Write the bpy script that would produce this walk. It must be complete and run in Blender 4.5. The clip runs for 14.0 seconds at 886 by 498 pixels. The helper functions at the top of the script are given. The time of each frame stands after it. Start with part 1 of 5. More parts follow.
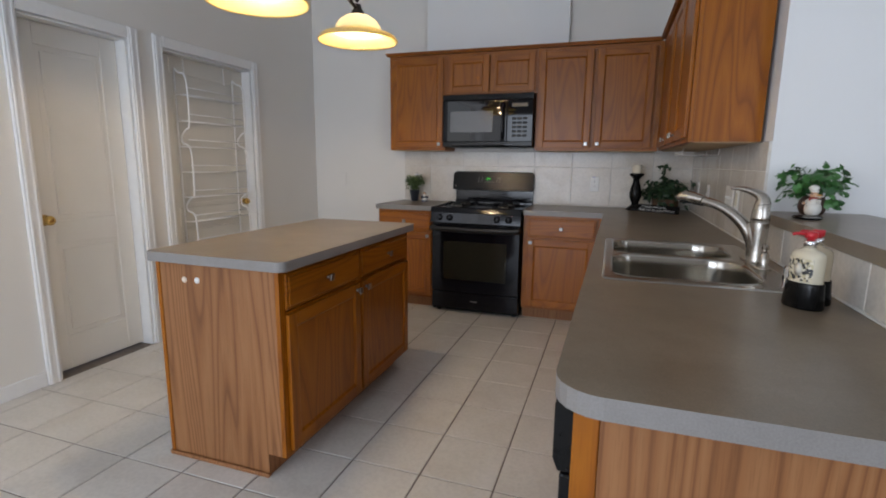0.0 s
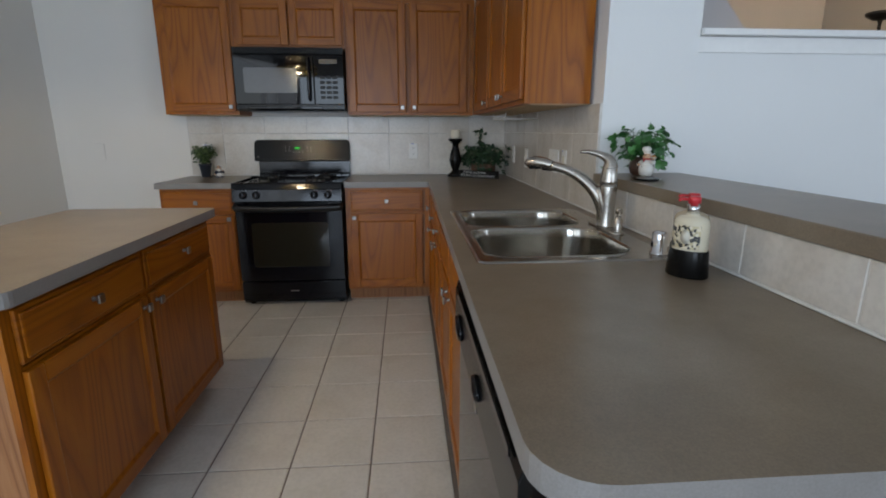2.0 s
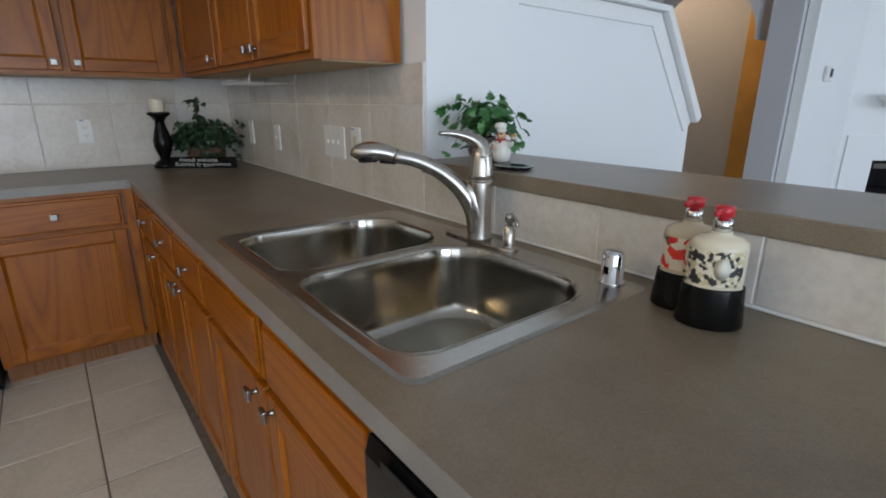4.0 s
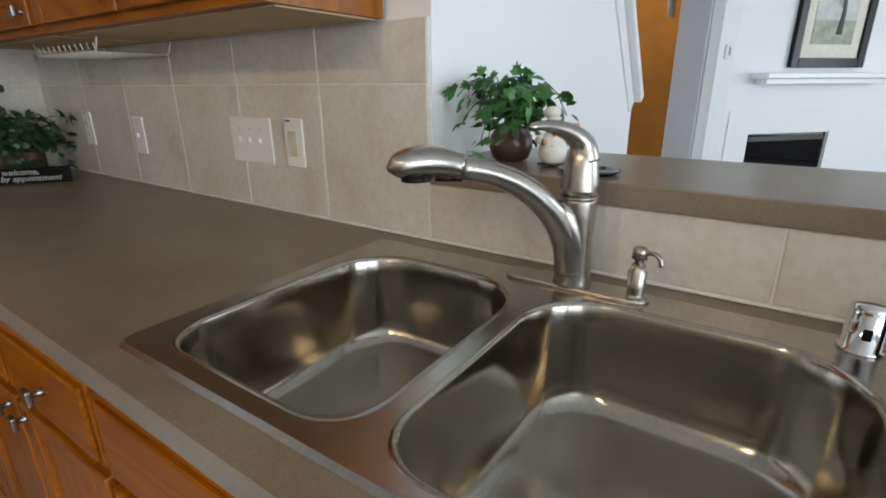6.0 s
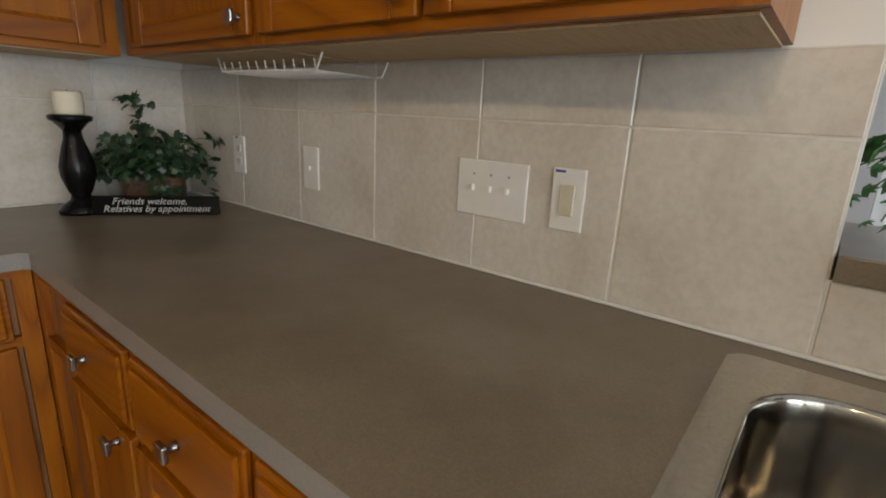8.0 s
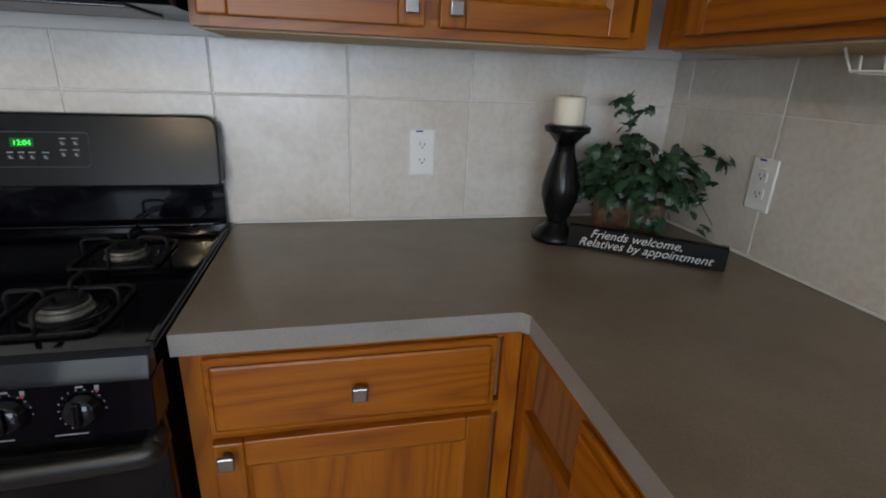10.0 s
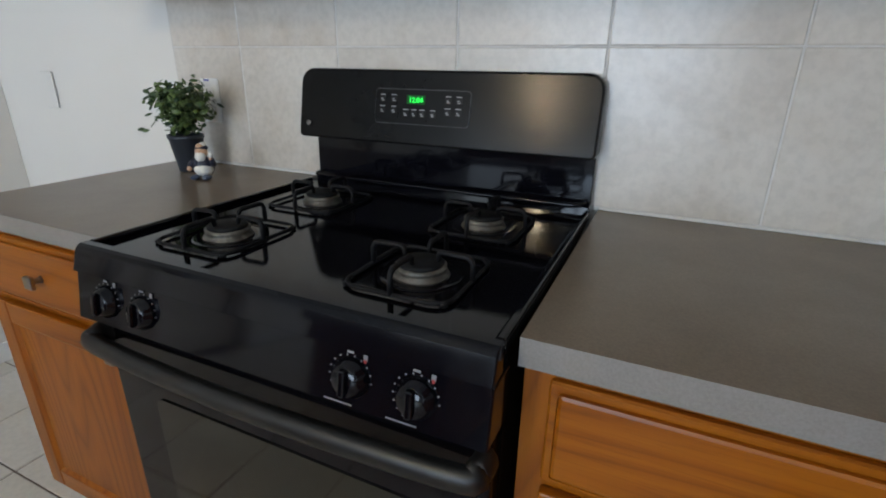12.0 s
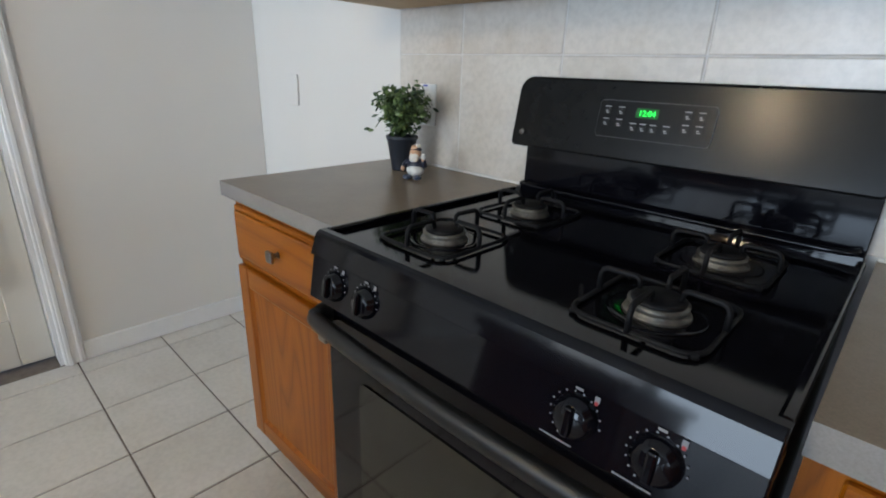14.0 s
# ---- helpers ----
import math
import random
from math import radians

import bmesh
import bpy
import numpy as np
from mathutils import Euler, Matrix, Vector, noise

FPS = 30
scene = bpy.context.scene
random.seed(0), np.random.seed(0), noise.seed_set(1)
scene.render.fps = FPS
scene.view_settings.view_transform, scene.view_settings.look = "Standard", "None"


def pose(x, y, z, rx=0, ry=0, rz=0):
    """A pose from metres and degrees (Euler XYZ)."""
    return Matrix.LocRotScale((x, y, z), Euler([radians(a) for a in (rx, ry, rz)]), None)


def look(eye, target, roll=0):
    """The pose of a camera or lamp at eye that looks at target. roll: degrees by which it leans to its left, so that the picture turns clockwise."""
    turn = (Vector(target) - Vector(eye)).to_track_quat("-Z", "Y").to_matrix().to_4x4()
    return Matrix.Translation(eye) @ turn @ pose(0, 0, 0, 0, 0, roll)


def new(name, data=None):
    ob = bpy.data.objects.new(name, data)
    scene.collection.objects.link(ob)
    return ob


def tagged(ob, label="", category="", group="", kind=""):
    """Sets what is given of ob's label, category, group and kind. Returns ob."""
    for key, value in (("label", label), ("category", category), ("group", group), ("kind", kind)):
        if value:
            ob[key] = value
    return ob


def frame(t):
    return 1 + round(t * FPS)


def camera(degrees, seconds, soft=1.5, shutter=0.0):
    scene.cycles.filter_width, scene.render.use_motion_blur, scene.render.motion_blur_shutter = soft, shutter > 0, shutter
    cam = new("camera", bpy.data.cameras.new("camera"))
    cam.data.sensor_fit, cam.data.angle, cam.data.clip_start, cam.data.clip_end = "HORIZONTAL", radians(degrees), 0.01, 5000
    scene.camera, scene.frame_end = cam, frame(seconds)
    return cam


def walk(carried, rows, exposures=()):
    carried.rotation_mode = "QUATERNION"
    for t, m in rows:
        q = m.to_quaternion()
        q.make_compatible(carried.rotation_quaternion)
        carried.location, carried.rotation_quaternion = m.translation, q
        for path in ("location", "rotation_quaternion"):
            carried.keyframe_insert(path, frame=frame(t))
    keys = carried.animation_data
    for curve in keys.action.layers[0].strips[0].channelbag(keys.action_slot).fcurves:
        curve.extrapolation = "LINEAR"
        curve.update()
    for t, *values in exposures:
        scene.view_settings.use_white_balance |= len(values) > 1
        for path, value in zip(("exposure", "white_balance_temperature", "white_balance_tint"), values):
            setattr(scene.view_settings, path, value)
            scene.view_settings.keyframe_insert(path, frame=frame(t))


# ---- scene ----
cam = camera(84.1, 14.0, 1.9)
EXPOSURES = [(0, -0.1, 7000, 18), (1.0, -0.1, 6750, 15), (2.5, -0.25, 6600, 12), (3.5, -0.1, 6600, 13), (6, 0.35, 7050, 13), (7.5, 0.35, 7700, 14), (10, 0.4, 6550, 13), (12, 0.48, 6350, 11), (14, 0.65, 6300, 11)]
PATH = [
    (0, (-0.64, -4.579, 1.282), (-1.271, -2.713, 0.936), 0.7),
    (0.5, (-0.799, -4.564, 1.28), (-1.18, -2.634, 0.921), 1.2),
    (1, (-0.875, -4.54, 1.276), (-1.053, -2.584, 0.897), 1.6),
    (1.5, (-0.902, -4.451, 1.254), (-0.901, -2.49, 0.865), 2.0),
    (2, (-0.846, -4.225, 1.273), (-0.701, -2.286, 0.806), -0.0),
    (2.5, (-0.879, -4.0, 1.27), (-0.459, -2.109, 0.77), -0.3),
    (3, (-1.011, -3.783, 1.276), (-0.189, -2.035, 0.754), 0.9),
    (3.5, (-0.991, -3.577, 1.275), (0.05, -1.959, 0.727), 0.7),
    (6, (-0.898, -2.726, 1.26), (0.671, -1.662, 0.622), -0.4),
    (6.5, (-0.896, -2.552, 1.249), (0.732, -1.572, 0.625), 0.8),
    (7, (-0.954, -2.353, 1.27), (0.743, -1.48, 0.671), 2.6),
    (7.5, (-0.949, -2.206, 1.259), (0.698, -1.213, 0.711), 2.4),
    (10, (-1.021, -1.395, 1.324), (-0.604, 0.442, 0.652), 2.3),
    (10.5, (-1.058, -1.244, 1.26), (-1.075, 0.646, 0.606), 0.5),
    (11, (-1.091, -1.165, 1.234), (-1.49, 0.68, 0.572), -0.2),
    (11.5, (-1.14, -1.133, 1.215), (-1.76, 0.647, 0.545), 0.4),
    (12, (-1.168, -1.132, 1.213), (-1.944, 0.575, 0.515), 0.9),
    (12.5, (-1.19, -1.148, 1.245), (-2.068, 0.463, 0.449), 2.3),
    (13, (-1.201, -1.125, 1.196), (-2.233, 0.436, 0.49), 1.8),
    (13.5, (-1.216, -1.145, 1.217), (-2.385, 0.308, 0.492), 1.9),
    (14, (-1.286, -1.148, 1.209), (-2.582, 0.215, 0.527), 2.1),
]
walk(cam, [(t, look(eye, target, roll)) for t, eye, target, roll in PATH], EXPOSURES)

# ---- world, sun, large lights ----
world = bpy.data.worlds.new("world")
scene.world = world
world.use_nodes = True
wn = world.node_tree
sky = wn.nodes.new("ShaderNodeTexSky")
sky.sky_type = "NISHITA"
sky.sun_disc = False
sky.sun_elevation = radians(48)
sky.sun_rotation = radians(20)
wn.links.new(sky.outputs[0], wn.nodes["Background"].inputs[0])
wn.nodes["Background"].inputs[1].default_value = 0.12
sun_data = bpy.data.lights.new("sun", "SUN")
sun_data.energy, sun_data.angle, sun_data.color = 2.5, radians(0.5), (1.0, 0.95, 0.88)
sun = new("sun", sun_data)
sun.matrix_world = look((3.4, 9.4, 11.1), (0, 0, 0))


def area(name, place, target, sx, sy, power, color):
    d = bpy.data.lights.new(name, "AREA")
    d.shape, d.size, d.size_y, d.energy, d.color = "RECTANGLE", sx, sy, power, color
    o = new(name, d)
    o.matrix_world = look(place, target)
    return o


DAY = (0.80, 0.90, 1.0)
area("window_light_breakfast", (-2.0, -7.9, 1.35), (-2.2, 0, 1.35), 2.2, 2.1, 125, (0.66, 0.82, 1.0))
area("window_light_west", (-3.52, -6.2, 1.65), (0, -4.6, 1.0), 2.2, 1.7, 30, (0.78, 0.89, 1.0))
area("window_light_living", (3.6, -7.9, 1.5), (3.6, 0, 1.5), 3.2, 2.2, 108, (0.70, 0.84, 1.0))


def bulb(place, power, color=(1.0, 0.72, 0.38), size=0.03):
    d = bpy.data.lights.new("bulb_light", "POINT")
    d.energy, d.color, d.shadow_soft_size = power, color, size
    o = new("bulb_light", d)
    o.location = place
    return o



# ---- materials ----
def mat(name):
    m = bpy.data.materials.new(name)
    m.use_nodes = True
    return m, m.node_tree.nodes, m.node_tree.links, m.node_tree.nodes["Principled BSDF"]


def ramp(nodes, stops):
    r = nodes.new("ShaderNodeValToRGB")
    e = r.color_ramp.elements
    while len(e) < len(stops):
        e.new(0.5)
    for k, (p, c) in enumerate(stops):
        e[k].position, e[k].color = p, (*c, 1)
    return r


def coords(nodes, links, scale=(1, 1, 1), spread=0.0, rot=(0, 0, 0)):
    tc = nodes.new("ShaderNodeTexCoord")
    mp = nodes.new("ShaderNodeMapping")
    mp.inputs["Scale"].default_value = scale
    mp.inputs["Rotation"].default_value = rot
    links.new(tc.outputs["Object"], mp.inputs["Vector"])
    if spread:
        info = nodes.new("ShaderNodeObjectInfo")
        mul = nodes.new("ShaderNodeMath")
        mul.operation = "MULTIPLY"
        mul.inputs[1].default_value = spread
        links.new(info.outputs["Random"], mul.inputs[0])
        cmb = nodes.new("ShaderNodeCombineXYZ")
        for k in range(3):
            links.new(mul.outputs[0], cmb.inputs[k])
        links.new(cmb.outputs[0], mp.inputs["Location"])
    return mp


def noise_tex(nodes, links, vec, scale, detail=4.0, rough=0.55, dist=0.0):
    n = nodes.new("ShaderNodeTexNoise")
    n.inputs["Scale"].default_value, n.inputs["Detail"].default_value = scale, detail
    n.inputs["Roughness"].default_value, n.inputs["Distortion"].default_value = rough, dist
    links.new(vec.outputs[0], n.inputs["Vector"])
    return n


def mixc(nodes, links, fac, a, b, mode="MIX"):
    m = nodes.new("ShaderNodeMix")
    m.data_type, m.blend_type = "RGBA", mode
    for sock, v in ((0, fac), (6, a), (7, b)):
        if isinstance(v, (int, float)):
            m.inputs[sock].default_value = v
        elif isinstance(v, tuple):
            m.inputs[sock].default_value = (*v, 1)
        else:
            links.new(v, m.inputs[sock])
    return m.outputs[2]


def bump(nodes, links, height, bsdf, strength=0.2, dist=0.002):
    b = nodes.new("ShaderNodeBump")
    b.inputs["Strength"].default_value, b.inputs["Distance"].default_value = strength, dist
    links.new(height, b.inputs["Height"])
    links.new(b.outputs[0], bsdf.inputs["Normal"])


def plain(name, color, rough=0.5, metal=0.0, vary=0.06, scale=30.0, bumpy=0.0, coat=0.0):
    m, n, l, b = mat(name)
    v = coords(n, l)
    t = noise_tex(n, l, v, scale)
    lo = tuple(c * (1 - vary) for c in color)
    hi = tuple(min(1, c * (1 + vary)) for c in color)
    r = ramp(n, [(0.3, lo), (0.7, hi)])
    l.new(t.outputs[0], r.inputs[0])
    l.new(r.outputs[0], b.inputs["Base Color"])
    b.inputs["Roughness"].default_value, b.inputs["Metallic"].default_value = rough, metal
    b.inputs["Coat Weight"].default_value = coat
    if bumpy:
        bump(n, l, t.outputs[0], b, bumpy, 0.001)
    return m


def paint(name, color, rough=0.6, texture=0.25):
    """Painted plaster with orange-peel relief and broad faint unevenness."""
    m, n, l, b = mat(name)
    v = coords(n, l)
    big = noise_tex(n, l, v, 0.9, 3)
    fine = noise_tex(n, l, v, 95, 3)
    r = ramp(n, [(0.3, tuple(c * 0.95 for c in color)), (0.7, color)])
    l.new(big.outputs[0], r.inputs[0])
    l.new(r.outputs[0], b.inputs["Base Color"])
    b.inputs["Roughness"].default_value = rough
    bump(n, l, fine.outputs[0], b, texture, 0.0015)
    return m


def oak(name, axis, dark, mid, light, rough=0.36, rings=24.0, contrast=1.0, stretch=0.10):
    """Plain-sawn oak with its grain along the axis: contour bands, fine dark pores, satin varnish."""
    m, n, l, b = mat(name)
    k = "xyz".index(axis)
    sc = [1.0, 1.0, 1.0]
    sc[k] = stretch
    v = coords(n, l, tuple(sc), spread=9.0)
    field = noise_tex(n, l, v, 5.0, 1.3, 0.4, 0.3)
    mul = n.new("ShaderNodeMath")
    mul.operation = "MULTIPLY"
    mul.inputs[1].default_value = rings
    l.new(field.outputs[0], mul.inputs[0])
    pp = n.new("ShaderNodeMath")
    pp.operation = "FRACT"
    l.new(mul.outputs[0], pp.inputs[0])
    r = ramp(n, [(0.0, mid), (0.40, light), (0.70, mid), (0.90, dark), (1.0, mid)])
    l.new(pp.outputs[0], r.inputs[0])
    sf = [210.0, 210.0, 210.0]
    sf[k] = 7.0
    v2 = coords(n, l, tuple(sf), spread=3.0)
    pores = noise_tex(n, l, v2, 1.0, 3, 0.7)
    pr = ramp(n, [(0.34, (0.62, 0.55, 0.48)), (0.5, (1, 1, 1))])
    l.new(pores.outputs[0], pr.inputs[0])
    broad = noise_tex(n, l, v, 2.1, 3)
    br = ramp(n, [(0.3, (0.80, 0.76, 0.72)), (0.72, (1.1, 1.08, 1.04))])
    l.new(broad.outputs[0], br.inputs[0])
    c = mixc(n, l, 0.5 * contrast, mid, r.outputs[0])
    c = mixc(n, l, 0.42, c, pr.outputs[0], "MULTIPLY")
    c = mixc(n, l, 0.6, c, br.outputs[0], "MULTIPLY")
    l.new(c, b.inputs["Base Color"])
    b.inputs["Roughness"].default_value = rough
    b.inputs["Specular IOR Level"].default_value = 0.4
    bump(n, l, pores.outputs[0], b, 0.2, 0.0008)
    return m


OAK = dict(dark=(0.155, 0.037, 0.002), mid=(0.298, 0.085, 0.002), light=(0.41, 0.134, 0.004), rings=17.0, contrast=1.0)
OAK_Z = oak("oak_vertical", "z", **OAK)
OAK_X = oak("oak_along_x", "x", **OAK)
OAK_Y = oak("oak_along_y", "y", **OAK)
PANEL = dict(dark=(0.13, 0.047, 0.016), mid=(0.29, 0.120, 0.044), light=(0.37, 0.175, 0.074))
OAK_END = oak("oak_laminate_panel", "z", rough=0.5, rings=24.0, contrast=1.15, stretch=0.05, **PANEL)
OAK_RAW = oak("pale_birch_underside", "y", (0.42, 0.30, 0.17), (0.52, 0.38, 0.22), (0.6, 0.45, 0.27), 0.6, contrast=0.5)
WALL = paint("wall_paint_grey_white", (0.76, 0.74, 0.70))
WALL_COOL = paint("wall_paint_white", (0.80, 0.81, 0.81))
# grey with the arch wall's shade put in; also used beside the stairs
WALL_SHADED = paint("wall_shaded_grey", (0.56, 0.56, 0.58))
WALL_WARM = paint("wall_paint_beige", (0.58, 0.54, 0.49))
CEIL = paint("ceiling_paint", (0.78, 0.78, 0.77), 0.8, 0.6)
TRIM = plain("trim_gloss_white", (0.80, 0.80, 0.79), 0.3, vary=0.02)
DOORW = plain("door_satin_white", (0.74, 0.72, 0.67), 0.35, vary=0.03, scale=3)
DOORP = plain("door_satin_cream", (0.71, 0.68, 0.61), 0.4, vary=0.03, scale=3)
GROUT = plain("floor_grout", (0.16, 0.13, 0.11), 0.9, vary=0.2)
WGROUT = plain("wall_grout_pale", (0.66, 0.64, 0.60), 0.9, vary=0.1)
WGROUT_DARK = plain("wall_grout_grey", (0.64, 0.63, 0.61), 0.9, vary=0.1)
CAULK = plain("caulk_white", (0.76, 0.75, 0.72), 0.5)
STEEL_DARK = plain("dark_metal", (0.05, 0.045, 0.04), 0.35, 0.9)
NICKEL = plain("nickel", (0.32, 0.305, 0.29), 0.28, 1.0)
CHROME = plain("chrome", (0.75, 0.75, 0.76), 0.08, 1.0, vary=0.02)
BRASS = plain("brass", (0.72, 0.46, 0.14), 0.2, 1.0)
ENAMEL = plain("black_enamel", (0.003, 0.003, 0.005), 0.08, vary=0.02)
ENAMEL.node_tree.nodes["Principled BSDF"].inputs["Specular IOR Level"].default_value = 0.28
BLACK_SATIN = plain("black_satin_plastic", (0.006, 0.006, 0.006), 0.22)
BLACK_SATIN.node_tree.nodes["Principled BSDF"].inputs["Specular IOR Level"].default_value = 0.2
BLACK_GLASS = plain("black_glass", (0.004, 0.004, 0.005), 0.03, vary=0.01)
BLACK_GLASS.node_tree.nodes["Principled BSDF"].inputs["Specular IOR Level"].default_value = 0.25
IRON = plain("cast_iron", (0.005, 0.005, 0.006), 0.6, vary=0.2, scale=200, bumpy=0.4)
IRON.node_tree.nodes["Principled BSDF"].inputs["Specular IOR Level"].default_value = 0.25
WHITE_PLASTIC = plain("white_plastic", (0.78, 0.78, 0.76), 0.35, vary=0.02)
WHITE_WIRE = plain("white_wire", (0.80, 0.79, 0.77), 0.4)
DRAIN = plain("drain_dark", (0.008, 0.008, 0.008), 0.6)


def tile_mat(name, a, b_, c, rough, spread=9.0, scale=3.0):
    m, n, l, b = mat(name)
    v = coords(n, l, spread=spread)
    t = noise_tex(n, l, v, scale, 5, 0.6, 0.6)
    r = ramp(n, [(0.28, a), (0.5, b_), (0.75, c)])
    l.new(t.outputs[0], r.inputs[0])
    f = noise_tex(n, l, v, 60, 3)
    fr = ramp(n, [(0.35, (0.93, 0.93, 0.93)), (0.6, (1.02, 1.02, 1.02))])
    l.new(f.outputs[0], fr.inputs[0])
    l.new(mixc(n, l, 1.0, r.outputs[0], fr.outputs[0], "MULTIPLY"), b.inputs["Base Color"])
    b.inputs["Roughness"].default_value = rough
    bump(n, l, t.outputs[0], b, 0.25, 0.003)
    return m


FLOOR_TILE = tile_mat("ceramic_floor_tile", (0.56, 0.52, 0.47), (0.62, 0.59, 0.54), (0.67, 0.64, 0.60), 0.34)
WALL_TILE = tile_mat("ceramic_wall_tile", (0.53, 0.475, 0.405), (0.63, 0.59, 0.535), (0.69, 0.66, 0.61), 0.26, scale=3.2)


def laminate(name, a, b_, rough, fleck=0.14):
    m, n, l, b = mat(name)
    v = coords(n, l)
    t = noise_tex(n, l, v, 6, 4, 0.6)
    s = noise_tex(n, l, v, 260, 2, 0.8)
    r = ramp(n, [(0.3, a), (0.7, b_)])
    l.new(t.outputs[0], r.inputs[0])
    sr = ramp(n, [(0.35, (1 - fleck,) * 3), (0.65, (1 + fleck,) * 3)])
    l.new(s.outputs[0], sr.inputs[0])
    l.new(mixc(n, l, 1.0, r.outputs[0], sr.outputs[0], "MULTIPLY"), b.inputs["Base Color"])
    b.inputs["Roughness"].default_value = rough
    bump(n, l, s.outputs[0], b, 0.12, 0.0005)
    return m


COUNTER = laminate("speckled_brown_laminate", (0.172, 0.132, 0.092), (0.232, 0.185, 0.135), 0.31, 0.11)
COUNTER_EDGE = laminate("speckled_grey_laminate_edge", (0.215, 0.200, 0.188), (0.265, 0.248, 0.236), 0.4, 0.08)


def brushed(name, color, rough, sc, streak=0.03):
    m, n, l, b = mat(name)
    v = coords(n, l, sc)
    t = noise_tex(n, l, v, 1.0, 3, 0.7)
    r = ramp(n, [(0.3, tuple(c * 0.78 for c in color)), (0.7, color)])
    l.new(t.outputs[0], r.inputs[0])
    l.new(r.outputs[0], b.inputs["Base Color"])
    b.inputs["Metallic"].default_value, b.inputs["Roughness"].default_value = 1.0, rough
    b.inputs["Anisotropic"].default_value = 0.5
    bump(n, l, t.outputs[0], b, streak, 0.0002)
    return m


STEEL = brushed("brushed_stainless_steel", (0.52, 0.49, 0.45), 0.22, (150, 150, 5), 0.35)
STEEL_BOWL = brushed("drawn_stainless_bowl", (0.50, 0.47, 0.42), 0.15, (220, 220, 5), 0.4)
tg = STEEL_BOWL.node_tree.nodes.new("ShaderNodeTangent")
tg.direction_type, tg.axis = "RADIAL", "Z"
bs = STEEL_BOWL.node_tree.nodes["Principled BSDF"]
STEEL_BOWL.node_tree.links.new(tg.outputs[0], bs.inputs["Tangent"])
bs.inputs["Anisotropic"].default_value, bs.inputs["Anisotropic Rotation"].default_value = 0.8, 0.25
STEEL_TAP = brushed("satin_nickel_tap", (0.50, 0.465, 0.42), 0.27, (160, 160, 14), 0.12)


def glow(name, color, strength):
    m, n, l, b = mat(name)
    b.inputs["Base Color"].default_value = (*color, 1)
    b.inputs["Emission Color"].default_value = (*color, 1)
    b.inputs["Emission Strength"].default_value = strength
    return m


# ---- mesh helpers ----
def part(name, bm, material, parent=None, label="", kind="", smooth=False):
    me = bpy.data.meshes.new(name)
    if smooth:
        for f in bm.faces:
            f.smooth = True
    bm.to_mesh(me)
    bm.free()
    for m in (material if isinstance(material, (list, tuple)) else [material]):
        me.materials.append(m)
    o = new(name, me)
    if parent:
        o.parent = parent
    return tagged(o, label, "", "", kind)


def thing(name, place, label, category, group="", rz=0.0):
    o = new(name)
    o.matrix_world = pose(*place, 0, 0, rz)
    o.empty_display_size = 0.1
    return tagged(o, label, category, group)


def boxm(bm, x0, x1, y0, y1, z0, z1, bevel=0.0, seg=1):
    v = [bm.verts.new((x, y, z)) for x in (x0, x1) for y in (y0, y1) for z in (z0, z1)]
    fs = [bm.faces.new([v[i] for i in q]) for q in
          ((0, 1, 3, 2), (4, 6, 7, 5), (0, 4, 5, 1), (2, 3, 7, 6), (0, 2, 6, 4), (1, 5, 7, 3))]
    if bevel:
        es = list({e for f in fs for e in f.edges})
        bmesh.ops.bevel(bm, geom=es, offset=bevel, segments=seg, affect="EDGES", profile=0.5)
    return bm


def box(x0, x1, y0, y1, z0, z1, bevel=0.0, seg=1):
    return boxm(bmesh.new(), x0, x1, y0, y1, z0, z1, bevel, seg)


def prism(bm, pts, axis, a, b, bevel=0.0):
    """Extrudes an outline of 2D points along an axis from a to b."""
    def put(p, h):
        return {"x": (h, p[0], p[1]), "y": (p[0], h, p[1]), "z": (p[0], p[1], h)}[axis]
    lo = [bm.verts.new(put(p, a)) for p in pts]
    hi = [bm.verts.new(put(p, b)) for p in pts]
    k = len(pts)
    fs = [bm.faces.new(lo), bm.faces.new(hi[::-1])]
    fs += [bm.faces.new((lo[i], hi[i], hi[(i + 1) % k], lo[(i + 1) % k])) for i in range(k)]
    bmesh.ops.recalc_face_normals(bm, faces=fs)
    if bevel:
        es = list({e for f in fs[:2] for e in f.edges})
        bmesh.ops.bevel(bm, geom=es, offset=bevel, segments=2, affect="EDGES", profile=0.5)
    return bm


def lathe(bm, prof, seg=24, at=(0, 0, 0), m=None):
    """Turns a profile of (radius, height) about the z axis."""
    rings, made = [], []
    for r, z in prof:
        if r < 1e-6:
            rings.append([bm.verts.new((at[0], at[1], at[2] + z))])
        else:
            rings.append([bm.verts.new((at[0] + r * math.cos(2 * math.pi * k / seg),
                                        at[1] + r * math.sin(2 * math.pi * k / seg), at[2] + z)) for k in range(seg)])
        made += rings[-1]
    fs = []
    for p, q in zip(rings, rings[1:]):
        for k in range(seg):
            a, b = p[k % len(p)], p[(k + 1) % len(p)]
            c, d = q[(k + 1) % len(q)], q[k % len(q)]
            vs = list(dict.fromkeys((a, b, c, d)))
            if len(vs) > 2:
                fs.append(bm.faces.new(vs))
    for r in (rings[0], rings[-1]):
        if len(r) > 2:
            fs.append(bm.faces.new(r))
    for f in fs:
        f.smooth = True
    if m is not None:
        bmesh.ops.transform(bm, matrix=m, verts=made)
    bmesh.ops.recalc_face_normals(bm, faces=fs)
    return bm


